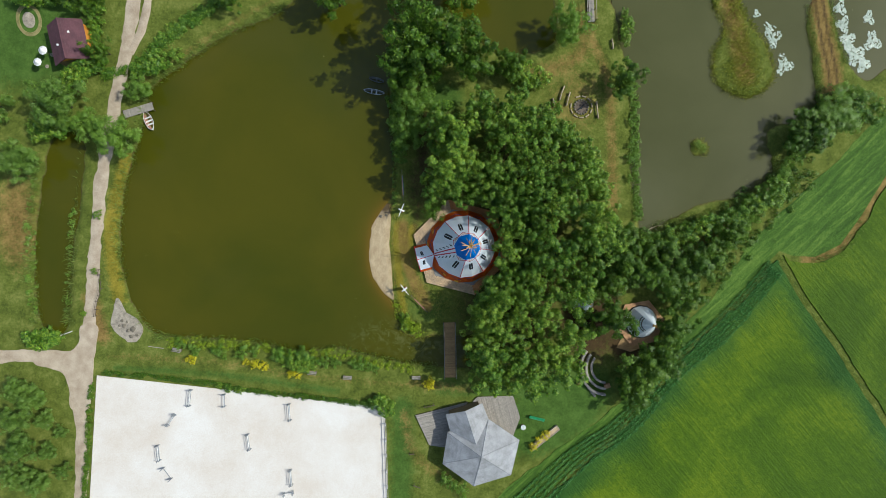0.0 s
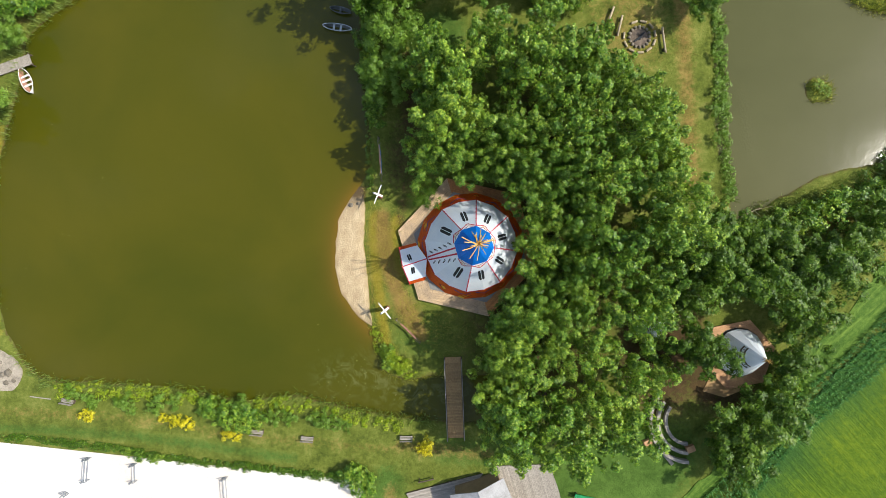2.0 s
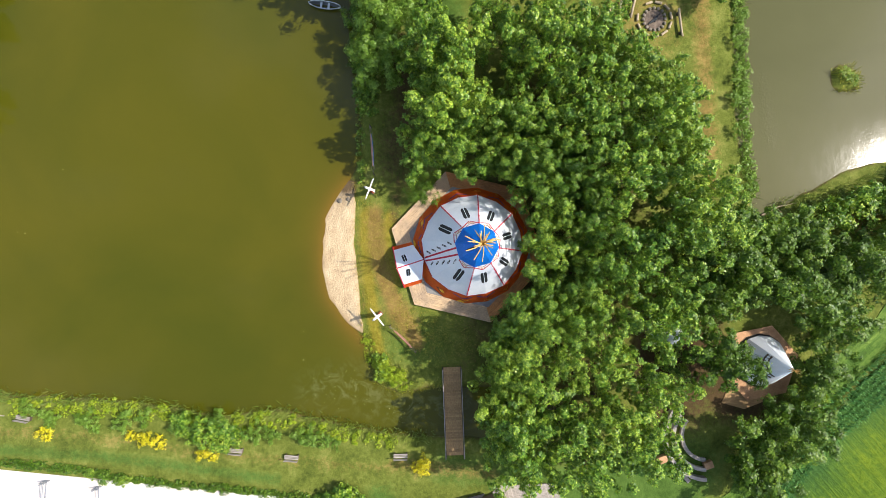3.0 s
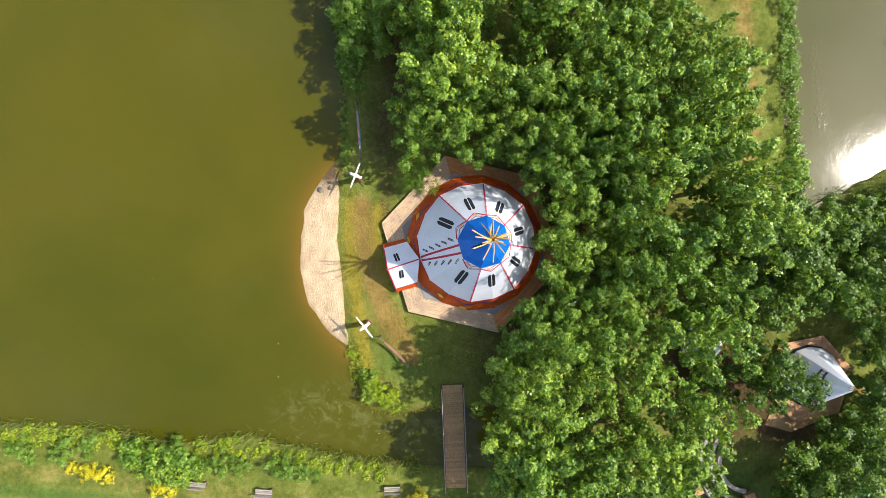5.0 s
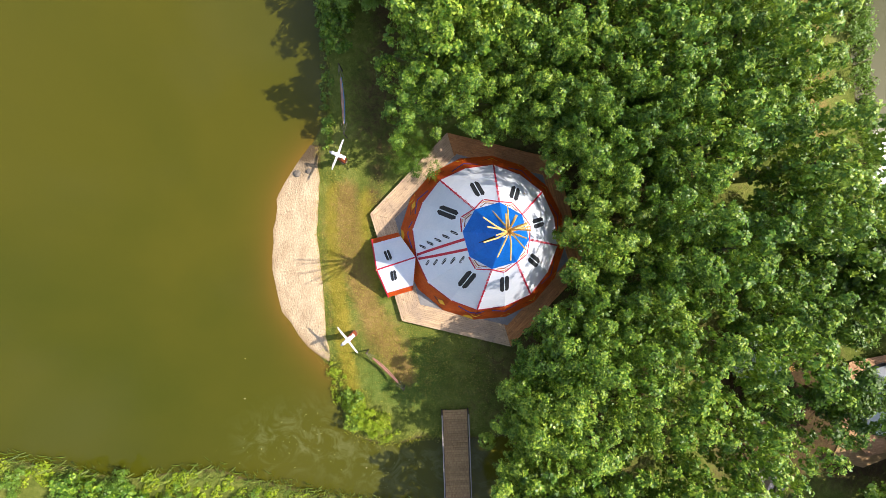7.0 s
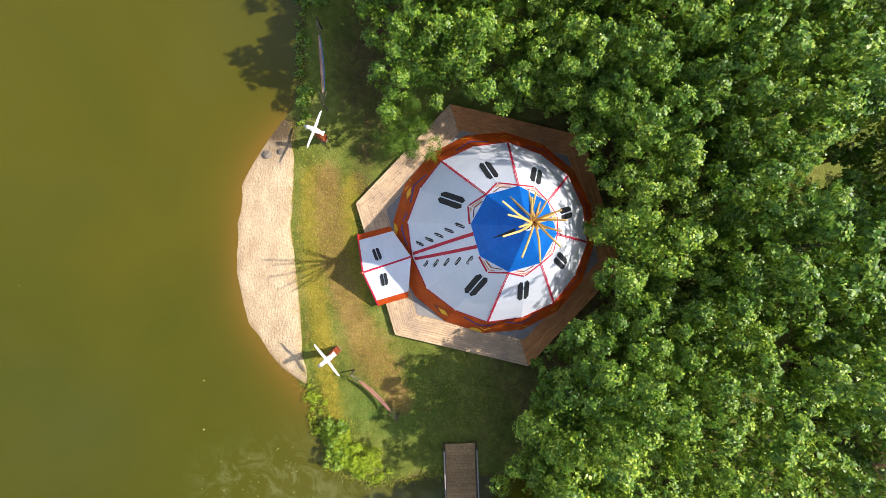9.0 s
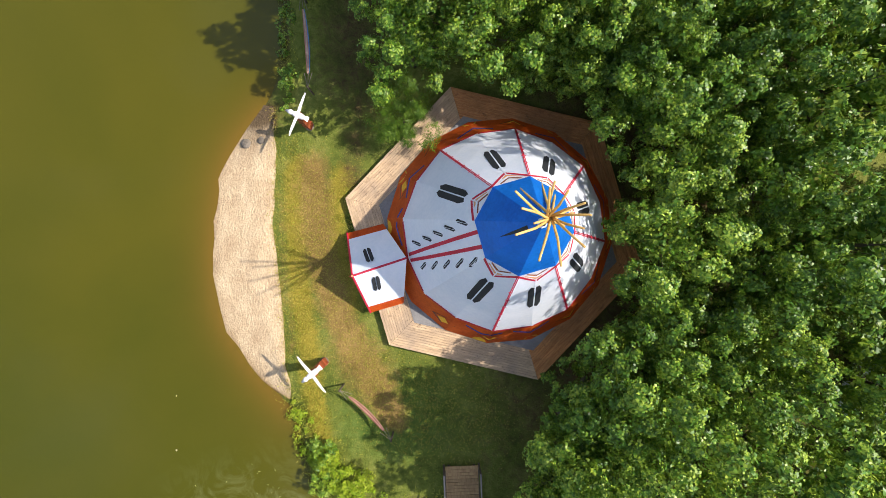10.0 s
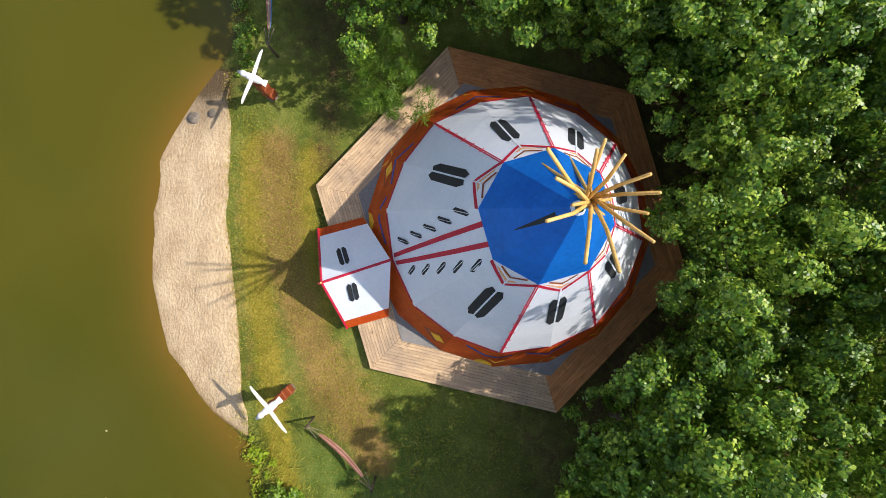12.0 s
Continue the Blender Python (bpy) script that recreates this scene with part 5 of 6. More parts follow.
def big_tipi():
    t = thing("tipi", "large white tipi with blue cap and rust band", "tipi", (0.3, 0.1, 0.4))
    inv = Matrix.Translation((-0.3, -0.1, -0.4))
    kids = []

    def add(name, geo, mat, label="", smooth=False):
        kids.append(part(name, moved(geo, inv), mat, t, label, smooth))
        return kids[-1]
    c = Cone((0.27, 0.14), 5.86, 0.47, (0.46, 0.1, 10.2), 195.0, 16, 0.076)
    c_local = Cone((-0.03, 0.04), 5.86, 0.07, (0.16, 0.0, 9.8), 195.0, 16, 0.076)
    S0, S1, CAP = 0.15, 0.684, 0.982
    seams = [67.5, 112.5, 157.5, 202.5, 247.5, 292.5]
    cuts = [0] + seams + [360]
    for a, b in zip(cuts[:-1], cuts[1:]):
        add("cover_panel", c.strip(a, b, S0, S1), M["canvas"], "white canvas cover panel")
        add("hem_band", c.strip(a, b, 0.0, S0), M["band"], "rust-red canvas hem band")
    add("cap", c.strip(0, 360, S1 - 0.012, CAP, 0.02, 6), M["blue"], "bright blue canvas cap")
    add("smoke_ring", c.strip(0, 360, CAP - 0.008, CAP + 0.004, 0.03, 1), M["canvas"], "white cord ring under the pole crossing")
    add("red_hem", c.belt(0, 360, S0, S0, 0.012, 0.012), M["red"], "narrow red trim")
    for a in seams:
        add("seam", c.line(a, [(0, S0 + (S1 - 0.02 - S0) * i / 8) for i in range(9)], 0.1, 0.014), M["red"], "dark red laced seam")
        for i in range(6):
            s = S0 + 0.06 + i * 0.065
            add("lacing_pin", tube([c.at(a, s, 0.03, -0.1), c.at(a, s, 0.03, 0.1)], [0.015, 0.012], 6), M["red"])
    for a in (45, 90, 135, 180, 225, 270, 315):
        add("motif", c.shape(a, [(-0.8, 0.67), (0, 0.604), (0.8, 0.67)], 0.012), M["peach"], "peach triangle below the cap")
        for lo, k in ((0.59, M["red"]), (0.622, M["canvas"]), (0.636, M["totem"])):
            e = 22.5 if k is M["red"] else 16 if k is M["canvas"] else 13
            up = 0.664
            add("chevron", c.belt(a - e, a, up, lo, 0.014 if k is M["red"] else 0.008, 0.016), k)
            add("chevron", c.belt(a, a + e, lo, up, 0.014 if k is M["red"] else 0.008, 0.016), k)
        big = a in (45, 315)
        feather(c_local, a, 0.34 if big else 0.35, 0.55 if big else 0.54, 0.34 if big else 0.31, 0, t, 0.014)
    for sg in (-1, 1):
        add("stripe", c.line(0, [(sg * w, s) for w, s in ((0.15, 0.165), (0.21, 0.3), (0.28, 0.5), (0.32, 0.672))], 0.17, 0.014), M["red"], "red stripe over the door")
        for i in range(5):
            s = 0.215 + i * 0.088
            w = 0.46 + i * 0.07
            for q in (-1, 1):
                v = [(sg * (w + 0.26 + q * 0.012), s - 0.012), (sg * (w + 0.25 + q * 0.08), s - 0.002), (sg * (w + 0.03 + q * 0.09), s + 0.046), (sg * (w - 0.02 + q * 0.012), s + 0.06)]
                add("small_feather", c.shape(0, v if (sg * q) < 0 else v[::-1], 0.014), M["black"])
    for a in range(0, 360, 45):
        a += 22.5
        if a in (22.5, 337.5):
            a += 18 if a < 100 else -18
        add("diamond", c.shape(a, [(-0.75, 0.065), (0, 0.03), (0.75, 0.065), (0, 0.1)], 0.012), M["totem"])
        add("diamond", c.shape(a, [(-0.36, 0.065), (0, 0.042), (0.36, 0.065), (0, 0.088)], 0.018), M["yellow"], "yellow diamond on the hem band")
        add("wave", c.belt(a + 12, a + 22, 0.118, 0.085, 0.012, 0.016), M["navy"])
        add("wave", c.belt(a + 22, a + 33, 0.085, 0.118, 0.012, 0.016), M["navy"])
        add("half_moon", c.shape(a + 22.5, [(-0.4, 0.004), (0.4, 0.004), (0.28, 0.03), (0, 0.042), (-0.28, 0.03)], 0.012), M["yellow"])
    # poles: from the ring through the crossing and out above
    # (heading of the tip, length above the crossing, how far the tip bends outwards)
    A = Vector((0.65, 0.24, 10.15))
    rg = random.Random(4)
    for head, long, sag in ((160, 3.3, 0.2), (174, 2.8, 0.1), (112, 1.9, 0), (104, 2.1, 0), (69, 1.6, 0), (23, 1.65, 0), (-9, 1.8, 0), (-38, 1.65, 0), (-69, 2.1, 0.1), (-108, 2.7, 0.25), (-131, 3.0, 0.25), (-161, 2.9, 0.35), (-168, 1.7, 0.1)):
        h = radians(head)
        d = Vector((-math.sin(h), math.cos(h), 0)) * rg.uniform(0.03, 0.09) + Vector((0, 0, rg.uniform(-0.12, 0.12)))
        b = c.at(head + 180 - c.axis, 0, -0.7)
        e = A + d + (A + d - b).normalized() * long + Vector((math.cos(h), math.sin(h), 0)) * sag
        bow = Vector((rg.uniform(-0.06, 0.06), rg.uniform(-0.06, 0.06), 0))
        add("pole", tube([b, b.lerp(A + d, 0.5), A + d, (A + d).lerp(e, 0.5) + bow, e], [0.06, 0.055, 0.046, 0.042, 0.034], 9), M["pole"], "peeled yellow wooden pole", True)
    # flat black shape paints the darkness of a slit; the cap itself is closed
    add("smoke_slit", c.shape(5, [(-0.03, 0.80), (0.0, 0.78), (0.1, 0.93), (-0.1, 0.93)], 0.03), M["black"], "flat black shape for the dark slit in the blue cap")
    for z in (0.0, 0.1):
        ring = [A + Vector((0.15 * math.cos(q * 0.7), 0.15 * math.sin(q * 0.7), -0.1 + z)) for q in range(10)]
        add("rope", tube(ring, [0.025] * 10, 6), M["rope"])
    # porch
    rb, rf = Vector((-4.45, -1.12, 2.5)), Vector((-7.08, -1.93, 2.35))
    nb, nf, sb, sf = Vector((-5.75, 0.62, 0.5)), Vector((-7.62, 0.18, 0.46)), Vector((-4.78, -3.5, 0.5)), Vector((-6.5, -3.96, 0.46))
    for eb, ef, f_ang in ((nb, nf, 1), (sb, sf, -1)):
        mid_b, mid_f = rb.lerp(eb, 0.84), rf.lerp(ef, 0.84)
        add("porch_roof", slab([rb, rf, mid_f, mid_b] if f_ang < 0 else [rb, mid_b, mid_f, rf], 0.012), M["canvas"], "white canvas porch roof")
        add("porch_band", slab([mid_b, mid_f, ef, eb] if f_ang < 0 else [mid_b, eb, ef, mid_f], 0.012), M["band"], "rust canvas edge of the porch")
        nrm = (rf - rb).cross(ef - rf).normalized()
        nrm = nrm if nrm.z > 0 else -nrm
        o = rb.lerp(rf, 0.62).lerp(eb.lerp(ef, 0.62), 0.33) + nrm * 0.04
        u, w = (eb.lerp(ef, 0.5) - rb.lerp(rf, 0.5)).normalized(), (rf - rb).normalized()
        for q in (-1, 1):
            P = [o + u * a + w * b for a, b in ((-0.42, q * 0.02), (-0.5, q * 0.1), (-0.34, q * 0.2), (0.36, q * 0.2), (0.5, q * 0.1), (0.42, q * 0.02))]
            add("small_feather", (P, [tuple(range(6))]), M["black"])
        add("porch_trim", tube([rf, ef], [0.05, 0.05], 6), M["red"])
    add("porch_ridge", tube([rb, rf + (rf - rb).normalized() * 0.12], [0.05, 0.05], 8), M["red"], "red trim along the porch ridge")
    add("porch_pole", tube([(rf.x, rf.y, 0.4), tuple(rf + Vector((0, 0, 0.1)))], [0.05, 0.04], 8), M["pole"])
    add("door_flap", slab([rf.lerp(nf, 0.5) + Vector((0.25, 0, 0)), rf + Vector((0.25, 0, -0.1)), rf.lerp(sf, 0.5) + Vector((0.25, 0, 0)), Vector((rf.x + 0.25, rf.y, 0.45))], 0.01), M["canvas"])
    add("groundsheet", prism([(6.35 * math.cos(radians(60 * i + 45.5)) + 0.2, 6.35 * math.sin(radians(60 * i + 45.5))) for i in range(6)], 0.405, 0.43), M["sheet"], "grey groundsheet under the cover")
    return t


big_tipi()


def hex_deck(x, y, R, turn, inner, top, board, label):
    """A six-sided deck: boards run along each side and meet in mitres."""
    d = thing("wooden_deck", label, "deck", (x, y, 0), turn)
    ap = R * math.cos(radians(30))
    tan30 = math.tan(radians(30))
    rows = int((ap - inner) / (board + 0.009))
    for j in range(rows):
        o, i = ap - j * (board + 0.009), ap - j * (board + 0.009) - board
        a, b = o * tan30 - 0.006, i * tan30 - 0.006
        old, orange = (mesh_of("board", prism([(-a, board / 2), (a, board / 2), (b, -board / 2), (-b, -board / 2)], -0.03, 0), m) for m in (M["deck"], M["deck_orange"]))
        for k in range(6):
            part("board", orange if k > 2 else old, None, d, at=pose(0, 0, top + 0.003 * math.sin(j * 5 + k * 3), 0, 0, 60 * k) @ pose(0, (o + i) / 2, 0, random.uniform(-0.15, 0.15)))
    fm = mesh_of("fascia", box(R - 0.06, 0.04, 0.24, 0.005), M["dark_wood"])
    pm = mesh_of("support_post", box(0.14, 0.14, top, 0.01, -0.04), M["dark_wood"])
    for k in range(6):
        part("fascia", fm, None, d, at=pose(0, 0, top - 0.165, 0, 0, 60 * k) @ pose(0, ap - 0.06, 0))
        for s in (-0.45, -0.15, 0.15, 0.45):
            part("support_post", pm, None, d, at=pose(0, 0, 0, 0, 0, 60 * k) @ pose(R * s, ap - 0.25, 0))
    part("joist_frame", prism([(R * 0.93 * math.cos(radians(60 * k)), R * 0.93 * math.sin(radians(60 * k))) for k in range(6)], top - 0.2, top - 0.05), M["dark_wood"], d)
    return d


hex_deck(0, 0, 7.95, 45.5, 4.3, 0.4, 0.118, "six-sided larch board deck under the tipi")


# ---- totems ----
def totem(x, y, tall, heading, label):
    """A carved pole with a spread-winged bird on top, which looks towards heading."""
    t = thing("totem_pole", label, "totem pole", (x, y, 0), heading, "bird totems")
    prof = [(0.0, 0.25), (0.42, 0.24), (0.47, 0.28), (0.66, 0.28), (0.71, 0.23), (1.05, 0.23), (1.1, 0.27), (1.3, 0.27), (1.35, 0.22), (tall - 0.25, 0.21)]
    part("pole", tube([(0, 0, z - 0.1) for z, r in prof], [r for z, r in prof], 4), M["totem"], t, "carved square red-brown pole")
    part("pole_cap", tube([(0, 0, tall - 0.36), (0, 0, tall - 0.2)], [0.21, 0.21], 12), M["totem"], t)
    body = tube([(-0.36, 0, tall - 0.1), (-0.2, 0, tall - 0.05), (0, 0, tall), (0.16, 0, tall + 0.05), (0.28, 0, tall + 0.12)], [0.09, 0.14, 0.16, 0.14, 0.1], 10)
    part("body", body, M["white_paint"], t, "white painted bird body", True)
    part("tail", slab([(-0.36, -0.1, tall - 0.05), (-0.36, 0.1, tall - 0.05), (-0.5, 0.13, tall - 0.12), (-0.5, -0.13, tall - 0.12)], 0.04), M["white_paint"], t)
    part("head", tube([(0.25, 0, tall + 0.1), (0.35, 0, tall + 0.16), (0.45, 0, tall + 0.14)], [0.1, 0.13, 0.09], 10), M["white_paint"], t, smooth=True)
    part("beak", tube([(0.44, 0, tall + 0.14), (0.56, 0, tall + 0.1), (0.62, 0, tall + 0.02)], [0.09, 0.06, 0.01], 8), M["grey_paint"], t, "grey beak")
    for s in (-1, 1):
        P = [(0.07, s * 0.12), (0.07, s * 0.5), (0.045, s * 0.92), (-0.01, s * 1.1), (-0.045, s * 1.07), (-0.055, s * 0.55), (-0.07, s * 0.12)]
        V = [(a, b, tall + 0.1 + 0.1 * abs(b)) for a, b in P] + [(a, b, tall + 0.06 + 0.1 * abs(b)) for a, b in P]
        n = len(P)
        Fs = [tuple(range(n)), tuple(range(n, 2 * n))[::-1]] + [(i, i + n, (i + 1) % n + n, (i + 1) % n) for i in range(n)]
        part("wing", (V, Fs), M["white_paint"], t, "white painted wing")
    part("footing", tube([(0, 0, -0.1), (0, 0, 0.04)], [0.26, 0.24], 12), M["stone"], t)
    return t


totem(-9.55, 5.85, 2.15, 158, "bird totem with white wings beside dark reeds")
totem(-9.05, -6.55, 2.5, 217, "bird totem with white wings by the sand beach")


def hammock(a, b, label, cloths, slack=0.55):
    h = thing("hammock", label, "hammock")
    A, B = Vector(a), Vector(b)
    d = (B - A).normalized()
    s = Vector((-d.y, d.x, 0))
    for p in (A, B):
        part("post", tube([(p.x, p.y, -0.1), (p.x, p.y, p.z + 0.15)], [0.05, 0.045], 9), M["dark_wood"], h, "short round wooden post", True)

    def along(t):
        return A.lerp(B, t) - Vector((0, 0, slack * 4 * t * (1 - t)))
    n = len(cloths)
    for k, m in enumerate(cloths):
        V, Fs = [], []
        for i in range(15):
            t = 0.16 + 0.68 * i / 14
            half = 0.12 * math.sin(math.pi * min(1, max(0, (t - 0.1) / 0.8))) ** 0.5
            for e in (k / n, (k + 1) / n):
                q = along(t) + s * half * (2 * e - 1) + Vector((0, 0, 0.5 * (half * (2 * e - 1)) ** 2))
                V.append(q)
            if i:
                Fs.append((2 * i - 2, 2 * i - 1, 2 * i + 1, 2 * i))
        part("cloth", (V, Fs), M[m], h)
    for t0, t1 in ((0.0, 0.17), (1.0, 0.83)):
        for e in (-0.2, 0, 0.2):
            part("rope", tube([along(t0), along(t1) + s * e], [0.014, 0.014], 5), M["rope"], h)
    return h


hammock((-8.05, -7.75, 1.15), (-5.5, -10.35, 1.15), "salmon striped hammock between two posts", ["weave_b", "weave_a", "weave_b", "weave_a"])
hammock((-9.3, 7.5, 1.2), (-9.55, 12.3, 1.2), "brown and blue hammock in tree shade", ["weave_c", "weave_a", "log", "weave_a"])


def boulder(x, y, r, seed, z=0.0, name="boulder", label="rounded grey boulder on the sand", mat="stone", group="", parent=None):
    b = bmesh.new()
    bmesh.ops.create_icosphere(b, subdivisions=2, radius=r)
    for v in b.verts:
        v.co *= 1 + 0.28 * noise.noise(v.co * (1.6 / r) + Vector((seed, 0, 0)))
        v.co.z *= 0.62
    ob = part(name, b, M[mat], parent, smooth=True, at=pose(x, y, z, 0, 0, seed * 50))
    return ob if parent else tagged(ob, label, "boulder", group)


boulder(-12.95, 5.0, 0.29, 1, -0.22)
boulder(-12.1, 5.15, 0.22, 2, -0.08)
for j, (x, y, r) in enumerate([(-53.6, -12.4, 0.35), (-52.9, -13.2, 0.3), (-52.2, -13.0, 0.45), (-53.9, -11.6, 0.25), (-52.5, -14.1, 0.28), (-53.1, -11.8, 0.2), (-54.3, -12.4, 0.22), (-51.6, -13.9, 0.25)]):
    boulder(x, y, r, j + 3, 0.08, label="grey boulder on the gravel patch", group="boulders on the gravel")


# ---- footbridges and jetty ----
def plank_bridge(name, a, b, width, z, label, rail=True, mat="grey_wood", category="footbridge"):
    A, B = Vector((*a, z)), Vector((*b, z))
    L = (B - A).length
    t = thing(name, label, category, tuple(A), math.degrees(math.atan2(B.y - A.y, B.x - A.x)))
    pm = mesh_of("plank", box(0.158, width, 0.04, 0.004), M[mat])
    n = int(L / 0.165)
    for i in range(n):
        part("plank", pm, None, t, at=pose((i + 0.5) * L / n, random.uniform(-0.02, 0.02), 0, 0, 0, random.uniform(-0.5, 0.5)))
    for s in (-1, 1):
        part("beam", moved(box(L, 0.12, 0.18, 0.01), pose(L / 2, s * width * 0.38, -0.115)), M["dark_wood"], t)
        k = max(2, int(L / 1.9))
        for i in range(k + 1):
            top = 1.0 if rail else 0.12
            part("post", moved(box(0.1, 0.1, top + 1.3, 0.008, -1.3), pose(0.06 + (L - 0.12) * i / k, s * (width / 2 + 0.05), 0)), M["dark_wood"], t)
        if rail:
            part("handrail", moved(box(L, 0.07, 0.05, 0.008), pose(L / 2, s * (width / 2 + 0.05), 1.02)), M["grey_wood"], t)
            part("lower_rail", moved(box(L, 0.04, 0.09, 0.006), pose(L / 2, s * (width / 2 - 0.02), 0.5)), M["dark_wood"], t)
    return t


plank_bridge("footbridge", (-1.95, -12.1), (-1.8, -21.0), 1.75, 0.32, "dark weathered plank footbridge with handrails", mat="bridge_wood")
plank_bridge("footbridge", (20.9, 36.3), (20.6, 44), 1.1, 0.3, "narrow wooden footbridge with rails")
plank_bridge("jetty", (-53.2, 20.9), (-48.7, 22.3), 1.2, 0.25, "short grey plank jetty on the pond", False, category="jetty")


def boat(name, x, y, turn, length, beam, label, outer, inner, thwarts=2):
    """A lofted open hull with an inside skin, gunwales and seats."""
    t = thing(name, label, "boat", (x, y, WATER - 0.08), turn)
    N, Kk = 17, 7

    def skin(f, lift):
        V, Fs = [], []
        for i in range(N):
            u = 2 * i / (N - 1) - 1
            w = beam / 2 * f * (1 - abs(u) ** 2.4) ** 0.8 + 0.015
            sheer = 0.38 + 0.16 * u * u
            for k in range(Kk):
                v = 2 * k / (Kk - 1) - 1
                V.append((u * length / 2 * (0.97 if f < 1 else 1), w * v, lift + (sheer - lift) * abs(v) ** 2.2))
        for i in range(N - 1):
            for k in range(Kk - 1):
                Fs.append((i * Kk + k, (i + 1) * Kk + k, (i + 1) * Kk + k + 1, i * Kk + k + 1))
        return V, Fs
    part("hull", skin(1.0, 0.0), outer, t, smooth=True)
    part("inside", skin(0.93, 0.05), inner, t, smooth=True)
    for s in (-1, 1):
        pts = []
        for i in range(N):
            u = 2 * i / (N - 1) - 1
            pts.append((u * length / 2, s * (beam / 2 * (1 - abs(u) ** 2.4) ** 0.8 + 0.015), 0.39 + 0.16 * u * u))
        part("gunwale", tube(pts, [0.035] * N, 6), outer, t)
    for k in range(thwarts):
        u = (k + 1) / (thwarts + 1) * 1.4 - 0.7
        part("thwart", moved(box(0.22, beam * 0.86 * (1 - abs(u) ** 2.4) ** 0.8, 0.03, 0.004), pose(u * length / 2, 0, 0.3)), outer, t)
    return t


boat("canoe", -14.0, 24.9, -9, 3.3, 0.75, "pale grey canoe moored at the island shore", M["hull"], M["hull_in"])
boat("canoe", -13.6, 26.8, -14, 2.4, 0.7, "small dark canoe under overhanging trees", M["hull_in"], M["hull_in"], 1)
boat("rowing_boat", -49.5, 20.0, -68, 3.1, 1.25, "white rowing boat tied to the jetty", M["white_paint"], M["weave_a"], 3)


# ---- benches, fire ring ----
def bench(x, y, turn, label):
    t = thing("bench", label, "bench", (x, y, 0), turn, "benches on the bank")
    for k in range(3):
        part("slat", moved(box(1.4, 0.12, 0.035, 0.006), pose(0, -0.15 + 0.15 * k, 0.45)), M["grey_wood"], t)
    for k in range(2):
        part("back_slat", moved(box(1.4, 0.035, 0.12, 0.006), pose(0, 0.27, 0.62 + 0.17 * k, -10)), M["grey_wood"], t)
    for s in (-0.6, 0.6):
        part("leg", moved(box(0.08, 0.42, 0.44, 0.008, -0.01), pose(s, 0, 0)), M["dark_wood"], t)
        part("back_post", moved(box(0.06, 0.05, 0.9, 0.006, 0), pose(s, 0.24, 0, -6)), M["dark_wood"], t)
    return t


for x, y, a in ((-23.9, -20.0, -6), (-18.3, -20.8, -5), (-7.3, -20.9, 0), (-45.2, -16.2, -12)):
    bench(x, y, a + 180, "weathered slatted bench facing the pond")


def log_bench(a, b, label, r=0.13):
    t = thing("log_bench", label, "bench", group="log benches round the fire")
    A, B = Vector((*a, 0.34)), Vector((*b, 0.34))
    bow = Vector((random.uniform(-0.05, 0.05), random.uniform(-0.05, 0.05), 0.02))
    part("log", tube([A, A.lerp(B, 0.5) + bow, B], [r, r * 0.94, r * 0.88], 10), M["log"], t, smooth=True)
    for q in (0.15, 0.85):
        p = A.lerp(B, q)
        part("block", tube([(p.x, p.y, -0.05), (p.x, p.y, 0.24)], [0.2, 0.2], 8), M["bark"], t)
    return t


for a, b in [((15.8, 23.7), (16.6, 26.0)), ((16.9, 22.8), (17.5, 25.0)), ((21.8, 23.6), (22.1, 20.8)), ((16.4, 19.6), (18.6, 18.4)), ((14.7, 24.0), (14.9, 22.6)), ((24.3, 33.6), (24.5, 32.0))]:
    log_bench(a, b, "pale split log bench by the fire ring")
fire = thing("fire_ring", "round stone fire ring with ash and charred wood", "fire pit", (19.4, 22.7, 0))
part("ash_bed", tube([(0, 0, -0.05), (0, 0, 0.04), (0, 0, 0.1)], [1.05, 1.0, 0.5], 20), M["ash"], fire)
for k in range(16):
    a = 2 * math.pi * k / 16
    boulder(1.12 * math.cos(a), 1.12 * math.sin(a), 0.18, k, 0.1, "ring_stone", parent=fire)
for k in range(11):
    a = 2 * math.pi * (k + 0.3) / 11
    if k != 4:
        part("seat_log", tube([(1.75 * math.cos(a - 0.2), 1.75 * math.sin(a - 0.2), 0.12), (1.75 * math.cos(a + 0.2), 1.75 * math.sin(a + 0.2), 0.12)], [0.13, 0.12], 8), M["log"], fire)
for k in range(4):
    part("burnt_log", tube([(-0.6 + 0.2 * k, -0.5 + 0.1 * k, 0.12), (0.5 - 0.15 * k, 0.45 - 0.25 * k, 0.2)], [0.08, 0.06], 7), M["black"], fire)


# ---- house by the field ----
def shingle_rows(a, b, apex_a, apex_b, mat, parent, rows, step_len):
    """Courses of roofing on a slope: lower edge a-b, upper edge apex_a-apex_b, each course lapping the next."""
    A, B, C, D = Vector(a), Vector(b), Vector(apex_b), Vector(apex_a)
    nrm = (B - A).cross(D - A).normalized()
    nrm = nrm if nrm.z > 0 else -nrm
    for j in range(rows):
        t0, t1 = j / rows, min(1.0, (j + 1.25) / rows)
        p, q, r, s = A.lerp(D, t0), B.lerp(C, t0), B.lerp(C, t1), A.lerp(D, t1)
        part("shingle_course", slab([p + nrm * 0.05, q + nrm * 0.05, r + nrm * 0.015, s + nrm * 0.015], 0.03), mat, parent)


house = thing("house", "timber house with grey hexagonal shingle roof", "house", (2.8, -32, 0))
HI = Vector((-2.8, 32, 0))
